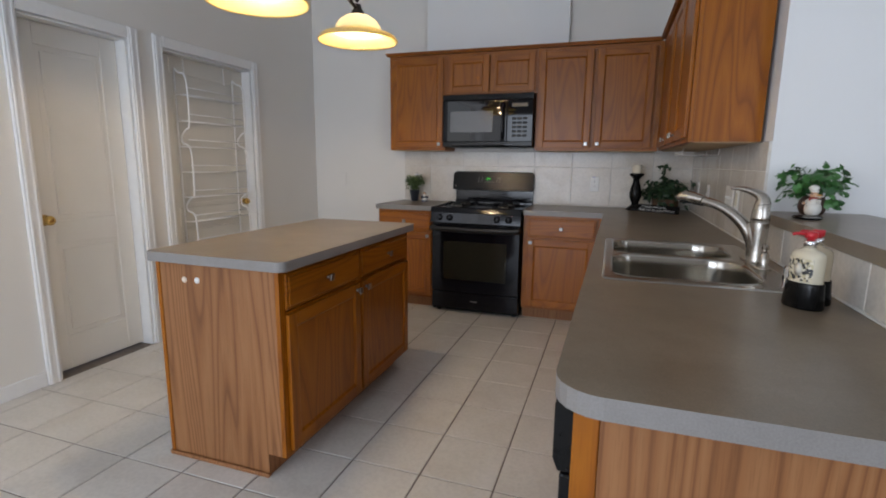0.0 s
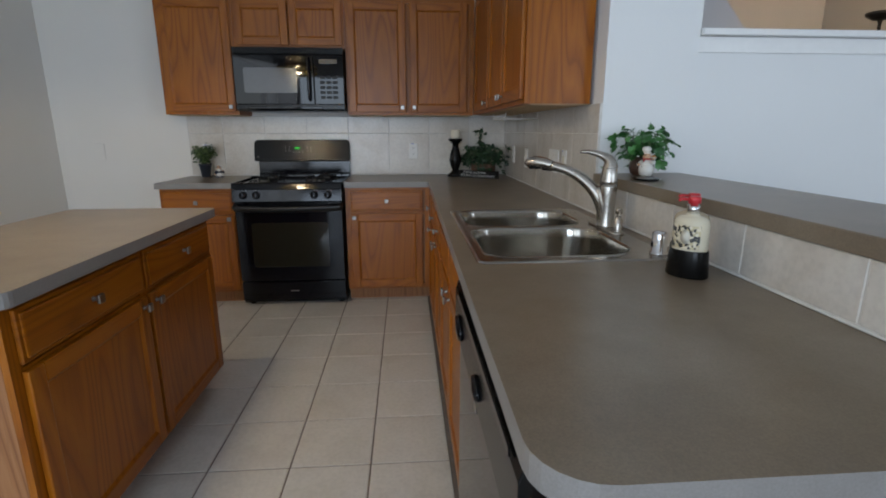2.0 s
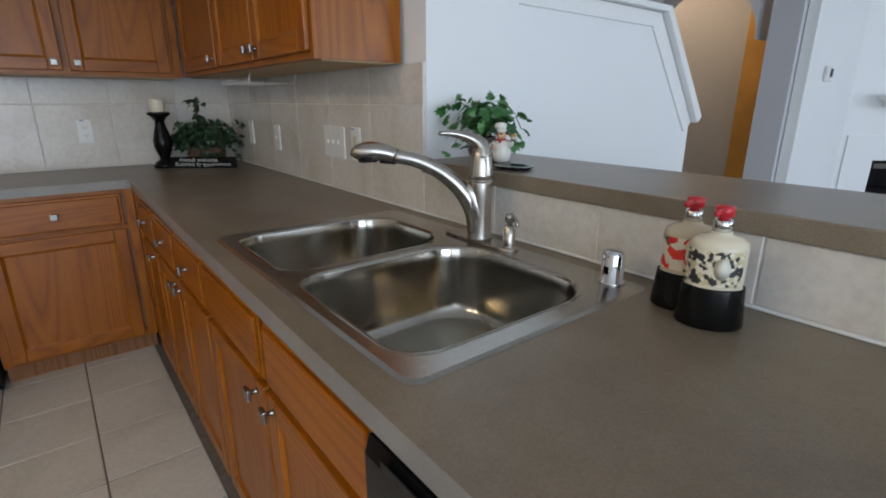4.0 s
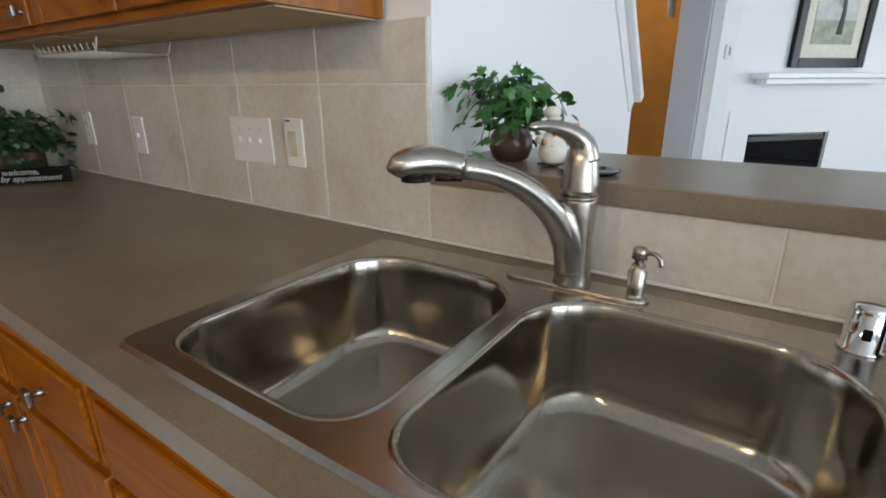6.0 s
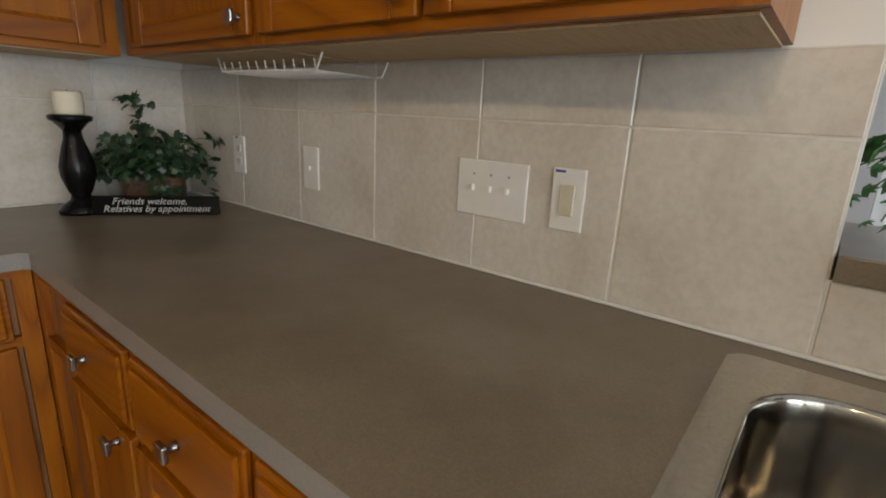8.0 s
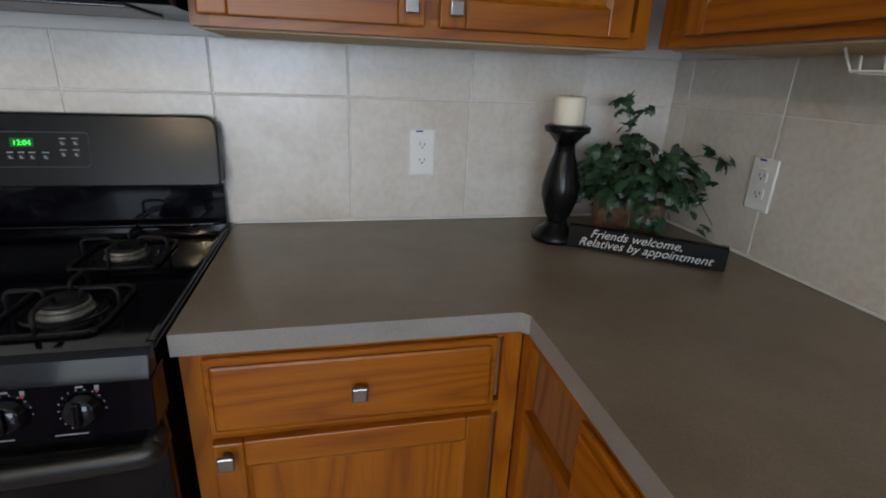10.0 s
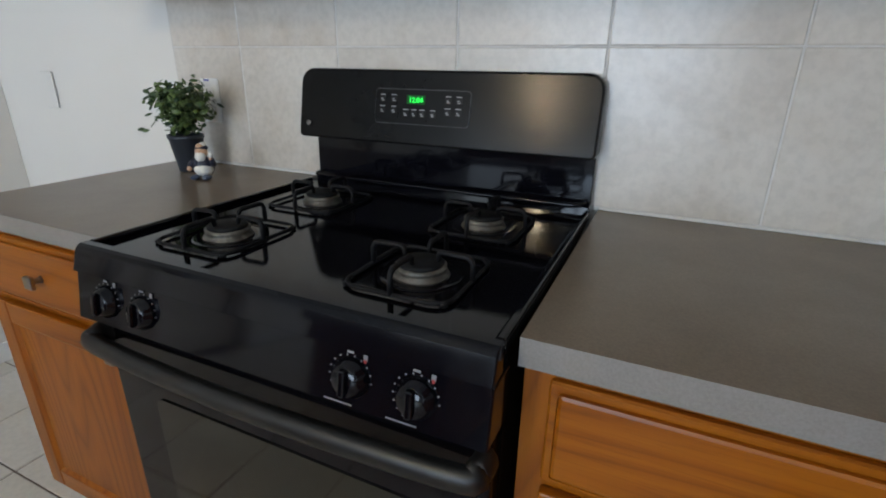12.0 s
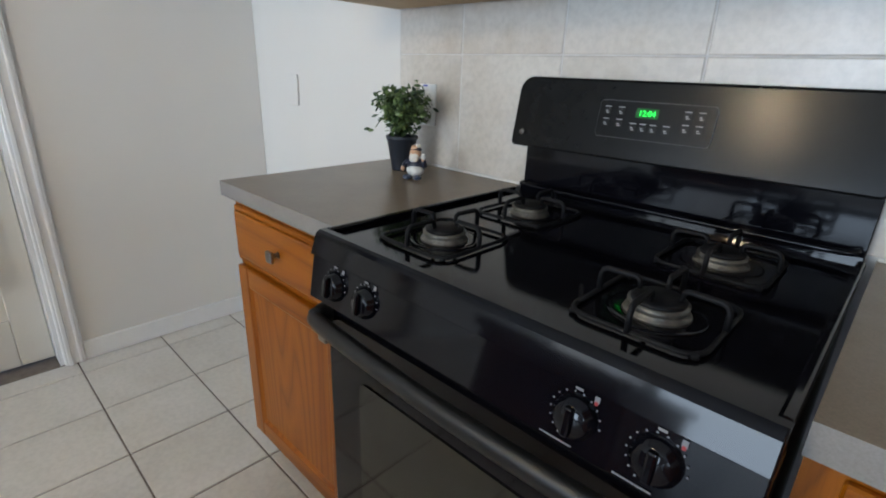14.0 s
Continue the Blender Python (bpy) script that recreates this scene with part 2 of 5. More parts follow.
def tube(bm, path, radius, seg=10, flat=1.0):
    """A round tube along a list of points; radius: one number or one for each point; flat squeezes it sideways."""
    pts = [Vector(p) for p in path]
    rad = radius if isinstance(radius, (list, tuple)) else [radius] * len(pts)
    rings, up = [], Vector((0, 0, 1))
    for i, p in enumerate(pts):
        d = (pts[min(i + 1, len(pts) - 1)] - pts[max(i - 1, 0)]).normalized()
        u = up - d * up.dot(d)
        if u.length < 0.05:
            u = Vector((1, 0, 0)) - d * d.x
        u.normalize()
        up = u
        s = d.cross(u)
        rings.append([bm.verts.new(p + (u * math.cos(a) + s * math.sin(a) * flat) * rad[i])
                      for a in (2 * math.pi * k / seg for k in range(seg))])
    fs = []
    for a, b in zip(rings, rings[1:]):
        for k in range(seg):
            fs.append(bm.faces.new((a[k], a[(k + 1) % seg], b[(k + 1) % seg], b[k])))
    fs += [bm.faces.new(rings[0][::-1]), bm.faces.new(rings[-1])]
    for f in fs:
        f.smooth = True
    bmesh.ops.recalc_face_normals(bm, faces=fs)
    return bm


def smoothpath(pts, n=6):
    """Catmull-Rom curve through the points."""
    p = [Vector(q) for q in pts]
    p = [2 * p[0] - p[1]] + p + [2 * p[-1] - p[-2]]
    out = []
    for i in range(1, len(p) - 2):
        for k in range(n):
            t = k / n
            out.append(0.5 * ((2 * p[i]) + (p[i + 1] - p[i - 1]) * t + (2 * p[i - 1] - 5 * p[i] + 4 * p[i + 1] - p[i + 2]) * t * t
                              + (3 * p[i] - p[i - 1] - 3 * p[i + 1] + p[i + 2]) * t ** 3))
    return out + [p[-2]]


def rounded(x0, x1, y0, y1, radii, n=8):
    """Outline of a rectangle with its own radius at each corner: (x0y0, x1y0, x1y1, x0y1)."""
    out = []
    for (cx, cy, sx, sy, a0), r in zip(((x0, y0, 1, 1, 180), (x1, y0, -1, 1, 270), (x1, y1, -1, -1, 0), (x0, y1, 1, -1, 90)), radii):
        if r <= 0:
            out.append((cx, cy))
            continue
        for k in range(n + 1):
            a = radians(a0 + 90 * k / n)
            out.append((cx + sx * r + r * math.cos(a), cy + sy * r + r * math.sin(a)))
    return out


def structure(name, bm, material, label, parent=None):
    return part(name, bm, material, parent, label, "structure")


# ---- large structure ----
H = 3.3
CH = 0.914
structure("floor", box(-3.75, 7.3, -8.1, 1.2, -0.12, -0.004), GROUT, "dark grouted floor bed under beige ceramic tiles")
structure("ceiling", box(-3.9, 7.5, -8.3, 1.4, H, H + 0.1), CEIL, "high white painted ceiling over kitchen and living room")
wall_n = structure("wall_north", box(-3.75, 0.40, 0.002, 0.14, 0, H), WALL, "off-white painted kitchen wall behind the stove")
structure("wall_chase", box(-2.33, -1.06, -0.10, 0.0, 2.28, H), WALL_COOL, "boxed-out white chase above the wall cabinets", wall_n)


def wall_with_holes(name, axis, at, thick, a0, a1, z0, z1, holes, material, label):
    """A wall in the plane axis = at, from a0 to a1, with rectangular openings (b0, b1, zb, zt), as one mesh of blocks."""
    bm = bmesh.new()
    def blk(p, q, r, s):
        if q - p > 1e-4 and s - r > 1e-4:
            if axis == "x":
                boxm(bm, at, at + thick, p, q, r, s)
            else:
                boxm(bm, p, q, at, at + thick, r, s)
    edge = a0
    for b0, b1, zb, zt in sorted(holes):
        blk(edge, b0, z0, z1)
        blk(b0, b1, z0, zb)
        blk(b0, b1, zt, z1)
        edge = b1
    blk(edge, a1, z0, z1)
    return structure(name, bm, material, label)


LD = (-2.74, -2.10, 0.0, 2.04)
PD = (-1.85, -0.955, 0.0, 2.04)
wall_w = wall_with_holes("wall_west", "x", -3.62, -0.13, -8.1, 0.0, 0, H, [(-7.2, -5.2, 0.8, 2.5), LD, PD], WALL, "off-white painted wall with two white doors")
wall_with_holes("wall_south", "y", -8.0, -0.12, -3.62, 7.3, 0, H, [(-3.1, -0.9, 0.3, 2.4), (2.0, 5.2, 0.4, 2.6)], WALL, "plain white wall with two windows")
structure("wall_east", box(7.2, 7.32, -8.0, -2.2, 0, H), WALL_COOL, "plain white living room wall")
wall_e = structure("wall_sink", box(0.002, 0.402, -2.09, 0.0, 0, H), WALL_COOL, "thick white painted wall beside the sink")
structure("wall_pony", box(0.002, 0.33, -3.83, -2.092, 0, 1.05), WALL_COOL, "low wall that carries the raised bar top")
structure("bar_top", prism(bmesh.new(), rounded(-0.02, 0.37, -3.95, -2.093, (0.03, 0.03, 0, 0)), "z", 1.05, 1.092, 0.003), [COUNTER], "raised brown laminate bar top on the low wall")


# stair side wall with its white cap, and what lies beyond
def stair_wall():
    out = [(0.404, 0), (1.78, 0), (1.78, 1.16), (1.36, 1.664), (0.404, 1.664)]
    w = structure("wall_stair", prism(bmesh.new(), out, "y", -2.07, -1.95), WALL_COOL, "white knee wall that slopes down beside the stairs")
    out = [(0.404, 1.665), (1.365, 1.665), (1.795, 1.165), (1.835, 1.195), (1.392, 1.692), (0.404, 1.692)]
    structure("stair_cap", prism(bmesh.new(), out, "y", -2.112, -1.93, 0.004), TRIM, "white painted cap moulding of the stair wall", w)
    out = [(0.404, 1.60), (1.30, 1.60), (1.72, 1.12), (1.788, 1.168), (1.361, 1.6635), (0.404, 1.6635)]
    structure("stair_trim", prism(bmesh.new(), out, "y", -2.079, -2.0705, 0.002), TRIM, "white painted fascia below the stair cap", w)


stair_wall()

# living room and hall beyond the stairs
HONEY = plain("honey_oak_door", (0.62, 0.31, 0.06), 0.4, vary=0.1, scale=5)
# column and arch wall carry their shade as a darker base colour
structure("wall_column", box(2.55, 2.75, -2.265, -2.10, 0, H), WALL_SHADED, "end of the arch wall, shade put into its grey colour")


def arch_wall():
    y0, y1, zs, r = -2.03, -1.27, 1.64, 0.38
    out = [(-0.74, 0), (y1, 0), (y1, zs)]
    mid = (y0 + y1) / 2
    out += [(mid + r * math.cos(radians(a)), zs + r * math.sin(radians(a))) for a in range(10, 180, 10)]
    out += [(y0, zs), (y0, H), (-0.74, H)]
    structure("wall_arch", prism(bmesh.new(), out, "x", 2.552, 2.75), WALL_SHADED, "wall with a rounded archway, shade put into its grey colour")


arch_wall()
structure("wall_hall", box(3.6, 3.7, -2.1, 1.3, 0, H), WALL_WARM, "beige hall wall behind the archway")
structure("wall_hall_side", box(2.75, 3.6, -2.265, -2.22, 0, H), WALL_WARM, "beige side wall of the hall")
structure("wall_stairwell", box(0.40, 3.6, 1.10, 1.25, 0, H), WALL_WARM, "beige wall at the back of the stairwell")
structure("wall_stairwell_side", box(0.25, 0.40, 0.0, 1.25, 0, H), WALL_COOL, "white side wall of the stairwell")
structure("door_hall", box(3.565, 3.598, -2.08, -1.58, 0.01, 2.02, 0.003), [HONEY], "warm yellow oak door leaf in the hall")
structure("wall_living_north", box(2.60, 3.60, -2.33, -2.27, 0, H), WALL_COOL, "white living room wall beside the archway")
structure("ceiling_slope", prism(bmesh.new(), [(1.45, 2.41), (1.601, 2.301), (2.54, 2.708), (2.54, 3.29), (0.405, 3.29), (0.405, 3.1)], "y", -0.30, 1.09), WALL_COOL, "sloping white soffit above the stairs")
structure("wall_stairwell_inner", prism(bmesh.new(), [(0.405, 0), (2.3, 0), (2.3, 1.5), (1.597, 2.298), (1.446, 2.406), (0.405, 3.095)], "y", -0.28, -0.18), WALL_SHADED, "grey inner wall beside the upper stairs")


def fireplace():
    """Corner chimney breast turned 45 degrees, with mantel and black firebox."""
    c = thing("fireplace", (4.18, -2.865, 0), "white corner fireplace with a thin mantel and black firebox", "fireplace", rz=-42)
    out = [(-0.85, 0), (-0.55, 0), (-0.55, 0.86), (0.25, 0.86), (0.25, 0), (2.6, 0), (2.6, H), (-0.85, H)]
    part("chimney_breast", prism(bmesh.new(), out, "y", 0, 0.3), WALL_COOL, c)
    part("hearth", box(-0.549, 0.249, 0.0, 0.3, 0, 0.159), TRIM, c)
    part("surround", prism(bmesh.new(), [(-0.76, 0), (-0.555, 0), (-0.555, 0.865), (0.255, 0.865), (0.255, 0), (0.46, 0), (0.46, 1.04), (-0.76, 1.04)], "y", -0.012, -0.002), WALL_COOL, c)
    bm = boxm(bmesh.new(), -0.62, 0.66, -0.16, -0.002, 1.28, 1.32, 0.006)
    boxm(bm, -0.58, 0.62, -0.11, -0.002, 1.24, 1.28, 0.004)
    part("mantel", bm, TRIM, c)
    bm = boxm(bmesh.new(), -0.549, 0.249, 0.012, 0.03, 0.16, 0.86)
    part("firebox", bm, BLACK_GLASS, c)
    part("firebox_louvre", box(-0.53, 0.23, 0.002, 0.0115, 0.80, 0.84, 0.003), STEEL_DARK, c)
    p = thing("framed_picture", (4.22, -2.90, 1.62), "black framed print of a grey tree over the mantel", "picture", rz=-42)
    bm = bmesh.new()
    for a in ((-0.36, -0.29, -0.26, 0.82), (0.29, 0.36, -0.26, 0.82), (-0.29, 0.29, -0.26, -0.19), (-0.29, 0.29, 0.75, 0.82)):
        boxm(bm, a[0], a[1], -0.04, -0.003, a[2], a[3], 0.004)
    part("frame", bm, BLACK_SATIN, p, "black frame")
    part("mat_board", box(-0.29, 0.29, -0.02, -0.008, -0.19, 0.75), plain("mat_board_cream", (0.72, 0.68, 0.58), 0.8), p)
    part("print", box(-0.20, 0.20, -0.024, -0.021, -0.09, 0.65), plain("print_pale_sky", (0.55, 0.56, 0.53), 0.7, vary=0.2, scale=6), p)
    part("print_ground", box(-0.20, 0.20, -0.026, -0.0245, -0.09, 0.08), plain("print_ground_grey", (0.36, 0.37, 0.30), 0.7, vary=0.3, scale=14), p)
    bm = bmesh.new()
    rng = random.Random(4)
    tube(bm, [(0.05, -0.028, -0.02), (0.06, -0.028, 0.15), (0.04, -0.028, 0.32)], [0.03, 0.018, 0.01], 6, 0.15)
    for k in range(46):
        a, q = rng.uniform(0, 6.28), rng.uniform(0.02, 0.2)
        x, z = 0.04 + q * math.cos(a) * 0.75, 0.36 + q * math.sin(a)
        tube(bm, [(0.05, -0.028, 0.2 + 0.1 * rng.random()), ((x + 0.05) / 2, -0.028, (z + 0.3) / 2 + 0.02), (x, -0.028, z)], [0.006, 0.004, 0.002], 4, 0.2)
    part("print_tree", bm, plain("print_tree_dark", (0.10, 0.11, 0.09), 0.8), p)


fireplace()
th = thing("thermostat", (2.93, -2.332, 1.44), "small white thermostat on the living room wall", "thermostat")
part("case", box(-0.05, 0.05, -0.022, 0, -0.045, 0.045, 0.005), WHITE_PLASTIC, th)
part("display", box(-0.005, 0.035, -0.026, -0.023, -0.02, 0.03), BLACK_SATIN, th, "dark display")


# ---- doors ----
def casing(name, wall, hole, x):
    y0, y1, z1 = hole[0], hole[1], hole[3]
    bm = bmesh.new()
    w = 0.07
    for a, b in ((y0 - w, y0 + 0.004), (y1 - 0.004, y1 + w)):
        boxm(bm, x, x + 0.018, a, b, 0, z1 + w, 0.004)
        boxm(bm, x + 0.018, x + 0.024, a + 0.012, a + 0.028, 0, z1 + w - 0.012, 0.002)
        boxm(bm, x + 0.018, x + 0.022, b - 0.022, b - 0.010, 0, z1 + w - 0.022, 0.002)
    boxm(bm, x, x + 0.018, y0 + 0.006, y1 - 0.006, z1 - 0.004, z1 + w, 0.004)
    for a, b in ((y0, y0 + 0.018), (y1 - 0.018, y1)):
        boxm(bm, x - 0.125, x - 0.002, a, b, 0, z1 - 0.006)
    boxm(bm, x - 0.125, x - 0.002, y0 + 0.02, y1 - 0.02, z1 - 0.018, z1 - 0.006)
    structure(name, bm, TRIM, "white moulded door casing", wall)


def panel_leaf(bm, x, y0, y1, z0, z1, panels):
    """Moulded door leaf: slab with recessed, raised-centre panels on the room's side (+x)."""
    boxm(bm, x - 0.035, x - 0.008, y0, y1, z0, z1)
    ys, zs = [y0], [z0]
    st = 0.11
    cuts = []
    for a, b in panels:
        cuts.append((a, b))
    boxm(bm, x - 0.008, x, y0, y0 + st, z0, z1, 0.003)
    boxm(bm, x - 0.008, x, y1 - st, y1, z0, z1, 0.003)
    prev = z0
    for a, b in cuts + [(z1, z1)]:
        boxm(bm, x - 0.008, x, y0 + st, y1 - st, prev, a, 0.003)
        prev = b
    for a, b in cuts:
        boxm(bm, x - 0.0079, x - 0.002, y0 + st + 0.03, y1 - st - 0.03, a + 0.03, b - 0.03, 0.005)


def doorknob(parent, x, y, z):
    bm = lathe(bmesh.new(), [(0, 0), (0.032, 0), (0.032, 0.005), (0.014, 0.010), (0.012, 0.03), (0.024, 0.038), (0.028, 0.052), (0.022, 0.066), (0, 0.070)], 20,
               m=Matrix.Translation((x, y, z)) @ Euler((0, radians(90), 0)).to_matrix().to_4x4())
    part("door_knob", bm, BRASS, parent, "polished brass knob")


casing("door_casing_utility", wall_w, LD, -3.618)
casing("door_casing_pantry", wall_w, PD, -3.618)
bm = bmesh.new()
panel_leaf(bm, -3.70, LD[0] + 0.02, LD[1] - 0.02, 0.012, LD[3] - 0.02, [(0.22, 0.78), (0.92, 1.90)])
d1 = structure("door_1", bm, DOORW, "white two-panel door with a brass knob, closed")
doorknob(d1, -3.70, LD[0] + 0.075, 0.93)
bm = bmesh.new()
panel_leaf(bm, -3.70, PD[0] + 0.02, PD[1] - 0.02, 0.012, PD[3] - 0.02, [(0.22, 0.78), (0.92, 1.90)])
d2 = structure("door_2", bm, DOORP, "cream-white pantry door behind a hanging wire rack")
doorknob(d2, -3.70, PD[1] - 0.10, 0.93)


def door_rack():
    """White wire rack that hangs on the pantry door, with wavy side wires and shelves."""
    r = thing("door_rack", (-3.695, (PD[0] + PD[1]) / 2, 0.0), "white wire rack with wavy sides hanging on the pantry door", "storage rack")
    z0, z1 = 0.35, 1.93
    for y in (-0.29, 0.29):
        bm = bmesh.new()
        tube(bm, [(0.012, y, z0), (0.012, y, z1)], 0.0065, 6)
        pts = [(0.012, y, z1)]
        for k in range(3):
            top = z1 - 0.03 - k * 0.5
            pts += [(0.05, y, top), (0.115, y, top - 0.05), (0.12, y, top - 0.36), (0.085, y, top - 0.40), (0.04, y, top - 0.45)]
        tube(bm, smoothpath(pts, 4), 0.0065, 6)
        part("side_frame", bm, WHITE_WIRE, r)
    for k in range(8):
        z = 0.45 + k * 0.185
        bm = bmesh.new()
        tube(bm, [(0.02, -0.29, z), (0.11, -0.29, z), (0.11, 0.29, z), (0.02, 0.29, z)], 0.0045, 6)
        tube(bm, [(0.11, -0.29, z + 0.05), (0.11, 0.29, z + 0.05)], 0.004, 6)
        for j in range(3):
            tube(bm, [(0.03 + 0.028 * j, -0.29, z), (0.03 + 0.028 * j, 0.29, z)], 0.0025, 4)
        part("shelf", bm, WHITE_WIRE, r)
    for y in (-0.2, 0.2):
        part("hook", tube(bmesh.new(), [(0.012, y, z1 - 0.05), (0.006, y, z1 + 0.08), (-0.02, y, 2.035)], 0.005, 6), WHITE_WIRE, r)


door_rack()


def baseboard():
    bm = bmesh.new()
    for a, b in ((-8.0, LD[0] - 0.072), (LD[1] + 0.072, PD[0] - 0.072), (PD[1] + 0.072, -0.015)):
        boxm(bm, -3.618, -3.605, a, b, 0, 0.085, 0.003)
    boxm(bm, -3.60, -2.60, -0.013, 0.0, 0, 0.085, 0.003)
    structure("baseboard", bm, TRIM, "low white baseboard")


baseboard()


# ---- cabinets ----
def knob(parent, place, facing):
    """Square metal knob on a short stem. facing: degrees about z of the way it sticks out (0: -y)."""
    m = pose(*place, 0, 0, facing)
    bm = lathe(bmesh.new(), [(0.009, 0), (0.006, 0.004), (0.006, 0.016), (0.008, 0.018)], 10, m=Euler((radians(90), 0, 0)).to_matrix().to_4x4())
    boxm(bm, -0.0145, 0.0145, -0.027, -0.017, -0.0145, 0.0145, 0.003, 2)
    bmesh.ops.transform(bm, matrix=m, verts=bm.verts[:])
    part("knob", bm, NICKEL, parent, "square pewter knob")


def raised_slab(x0, x1, z0, z1, y):
    bm = boxm(bmesh.new(), x0, x1, y - 0.012, y, z0, z1, 0.003)
    boxm(bm, x0 + 0.012, x1 - 0.012, y - 0.019, y - 0.0119, z0 + 0.012, z1 - 0.012, 0.006, 2)
    return bm


def cab_door(parent, x0, x1, z0, z1, y, grain_h, knob_at=None, facing=0, st=0.055):
    """Frame-and-panel door in local x-z, front towards -y: stiles, rails, recessed panel."""
    d = part("door", boxm(bmesh.new(), x0 + st - 0.006, x1 - st + 0.006, y - 0.010, y - 0.004, z0 + st - 0.006, z1 - st + 0.006), OAK_Z, parent)
    for a in (x0, x1 - st):
        part("stile", boxm(bmesh.new(), a, a + st, y - 0.019, y, z0, z1, 0.004, 2), OAK_Z, d)
    for a, b in ((z0, z0 + st), (z1 - st, z1)):
        part("rail", boxm(bmesh.new(), x0 + st, x1 - st, y - 0.0185, y, a, b, 0.003, 2), grain_h, d)
    bm = bmesh.new()
    i, o = 0.009, 0.0
    q = [(x0 + st, z0 + st), (x1 - st, z0 + st), (x1 - st, z1 - st), (x0 + st, z1 - st)]
    inn = [(q[0][0] + i, q[0][1] + i), (q[1][0] - i, q[1][1] + i), (q[2][0] - i, q[2][1] - i), (q[3][0] + i, q[3][1] - i)]
    vo = [bm.verts.new((p[0], y - 0.0165, p[1])) for p in q]
    vi = [bm.verts.new((p[0], y - 0.0102, p[1])) for p in inn]
    for k in range(4):
        bm.faces.new((vo[k], vo[(k + 1) % 4], vi[(k + 1) % 4], vi[k]))
    part("bead", bm, OAK_Z, d)
    if knob_at:
        knob(d, (knob_at[0], y - 0.019, knob_at[1]), facing)
    return d


def base_unit(name, place, rz, w, depth, label, fronts, group="base cabinets", end_left=False, end_right=False, toe=True, doors=1, kz=0.655, drawer=True, grain=None):
    """Base cabinet; local x runs along the front, y = 0 is the face, the body lies at y > 0."""
    c = thing(name, place, label, "kitchen cabinet", group, rz)
    gh = grain or OAK_X
    bm = boxm(bmesh.new(), 0.001, w - 0.001, 0.018, depth, 0.10, 0.872)
    part("body", bm, OAK_END, c)
    for a in (0, w - 0.038):
        part("face_stile", box(a, a + 0.038, 0, 0.018, 0.10, 0.872), OAK_Z, c)
    for a, b in ((0.10, 0.135), (0.672, 0.70), (0.848, 0.872)):
        part("face_rail", box(0.038, w - 0.038, 0.0005, 0.018, a, b), gh, c)
    if toe:
        part("toe_kick", box(0.0, w, 0.075, 0.09, 0.0, 0.10), OAK_END, c, "recessed oak toe kick")
    for f in fronts:
        kind, a, b, kx = f[:4]
        if kind == "drawer":
            p = part("drawer_front", raised_slab(a, b, 0.695, 0.852, 0), gh, c)
            if kx is not None:
                knob(p, (kx, -0.019, 0.775), 0)
        else:
            cab_door(c, a, b, 0.118, 0.680, 0, gh, None if kx is None else (kx, kz))
    return c


FY = -0.60
base_unit("base_cabinet", (-1.292, FY, 0), 0, 0.618, 0.58, "oak base cabinet with one drawer beside the stove",
          [("drawer", 0.035, 0.565, 0.30), ("door", 0.035, 0.565, 0.062)])
base_unit("base_cabinet", (-2.595, FY, 0), 0, 0.52, 0.58, "narrow oak base cabinet at the free counter end",
          [("drawer", 0.012, 0.505, 0.255), ("door", 0.012, 0.505, 0.475)], toe=True)
FX = -0.672
# the run under the sink faces the island: local x runs towards -y
base_unit("base_cabinet", (FX, -0.602, 0), -90, 0.587, 0.60, "oak corner base cabinet with a drawer",
          [("drawer", 0.255, 0.575, 0.39), ("door", 0.255, 0.575, 0.52)], grain=OAK_X)
base_unit("base_cabinet", (FX, -1.19, 0), -90, 0.38, 0.60, "oak base cabinet with drawer between corner and sink",
          [("drawer", 0.012, 0.368, 0.19), ("door", 0.012, 0.368, 0.338)], grain=OAK_X)
base_unit("base_cabinet", (FX, -1.57, 0), -90, 0.39, 0.60, "oak base cabinet with drawer next to the sink base",
          [("drawer", 0.012, 0.378, 0.20), ("door", 0.012, 0.378, 0.042)], grain=OAK_X)
sb = base_unit("sink_cabinet", (FX, -1.96, 0), -90, 0.94, 0.06, "wide oak sink cabinet with two false drawer fronts",
               [("drawer", 0.012, 0.455, None), ("drawer", 0.485, 0.928, None), ("door", 0.012, 0.462, 0.42), ("door", 0.478, 0.928, 0.52)], grain=OAK_X)


def end_panel():
    e = thing("end_panel", (-0.675, -3.765, 0), "oak laminate end panel closing the peninsula", "kitchen cabinet")
    part("panel", box(0.045, 0.67, 0.0, 0.018, 0.0, 0.872), OAK_END, e)
    part("edge_stile", box(0.0, 0.044, -0.002, 0.055, 0.0, 0.872, 0.002), OAK_Z, e, "solid oak corner stile")


end_panel()


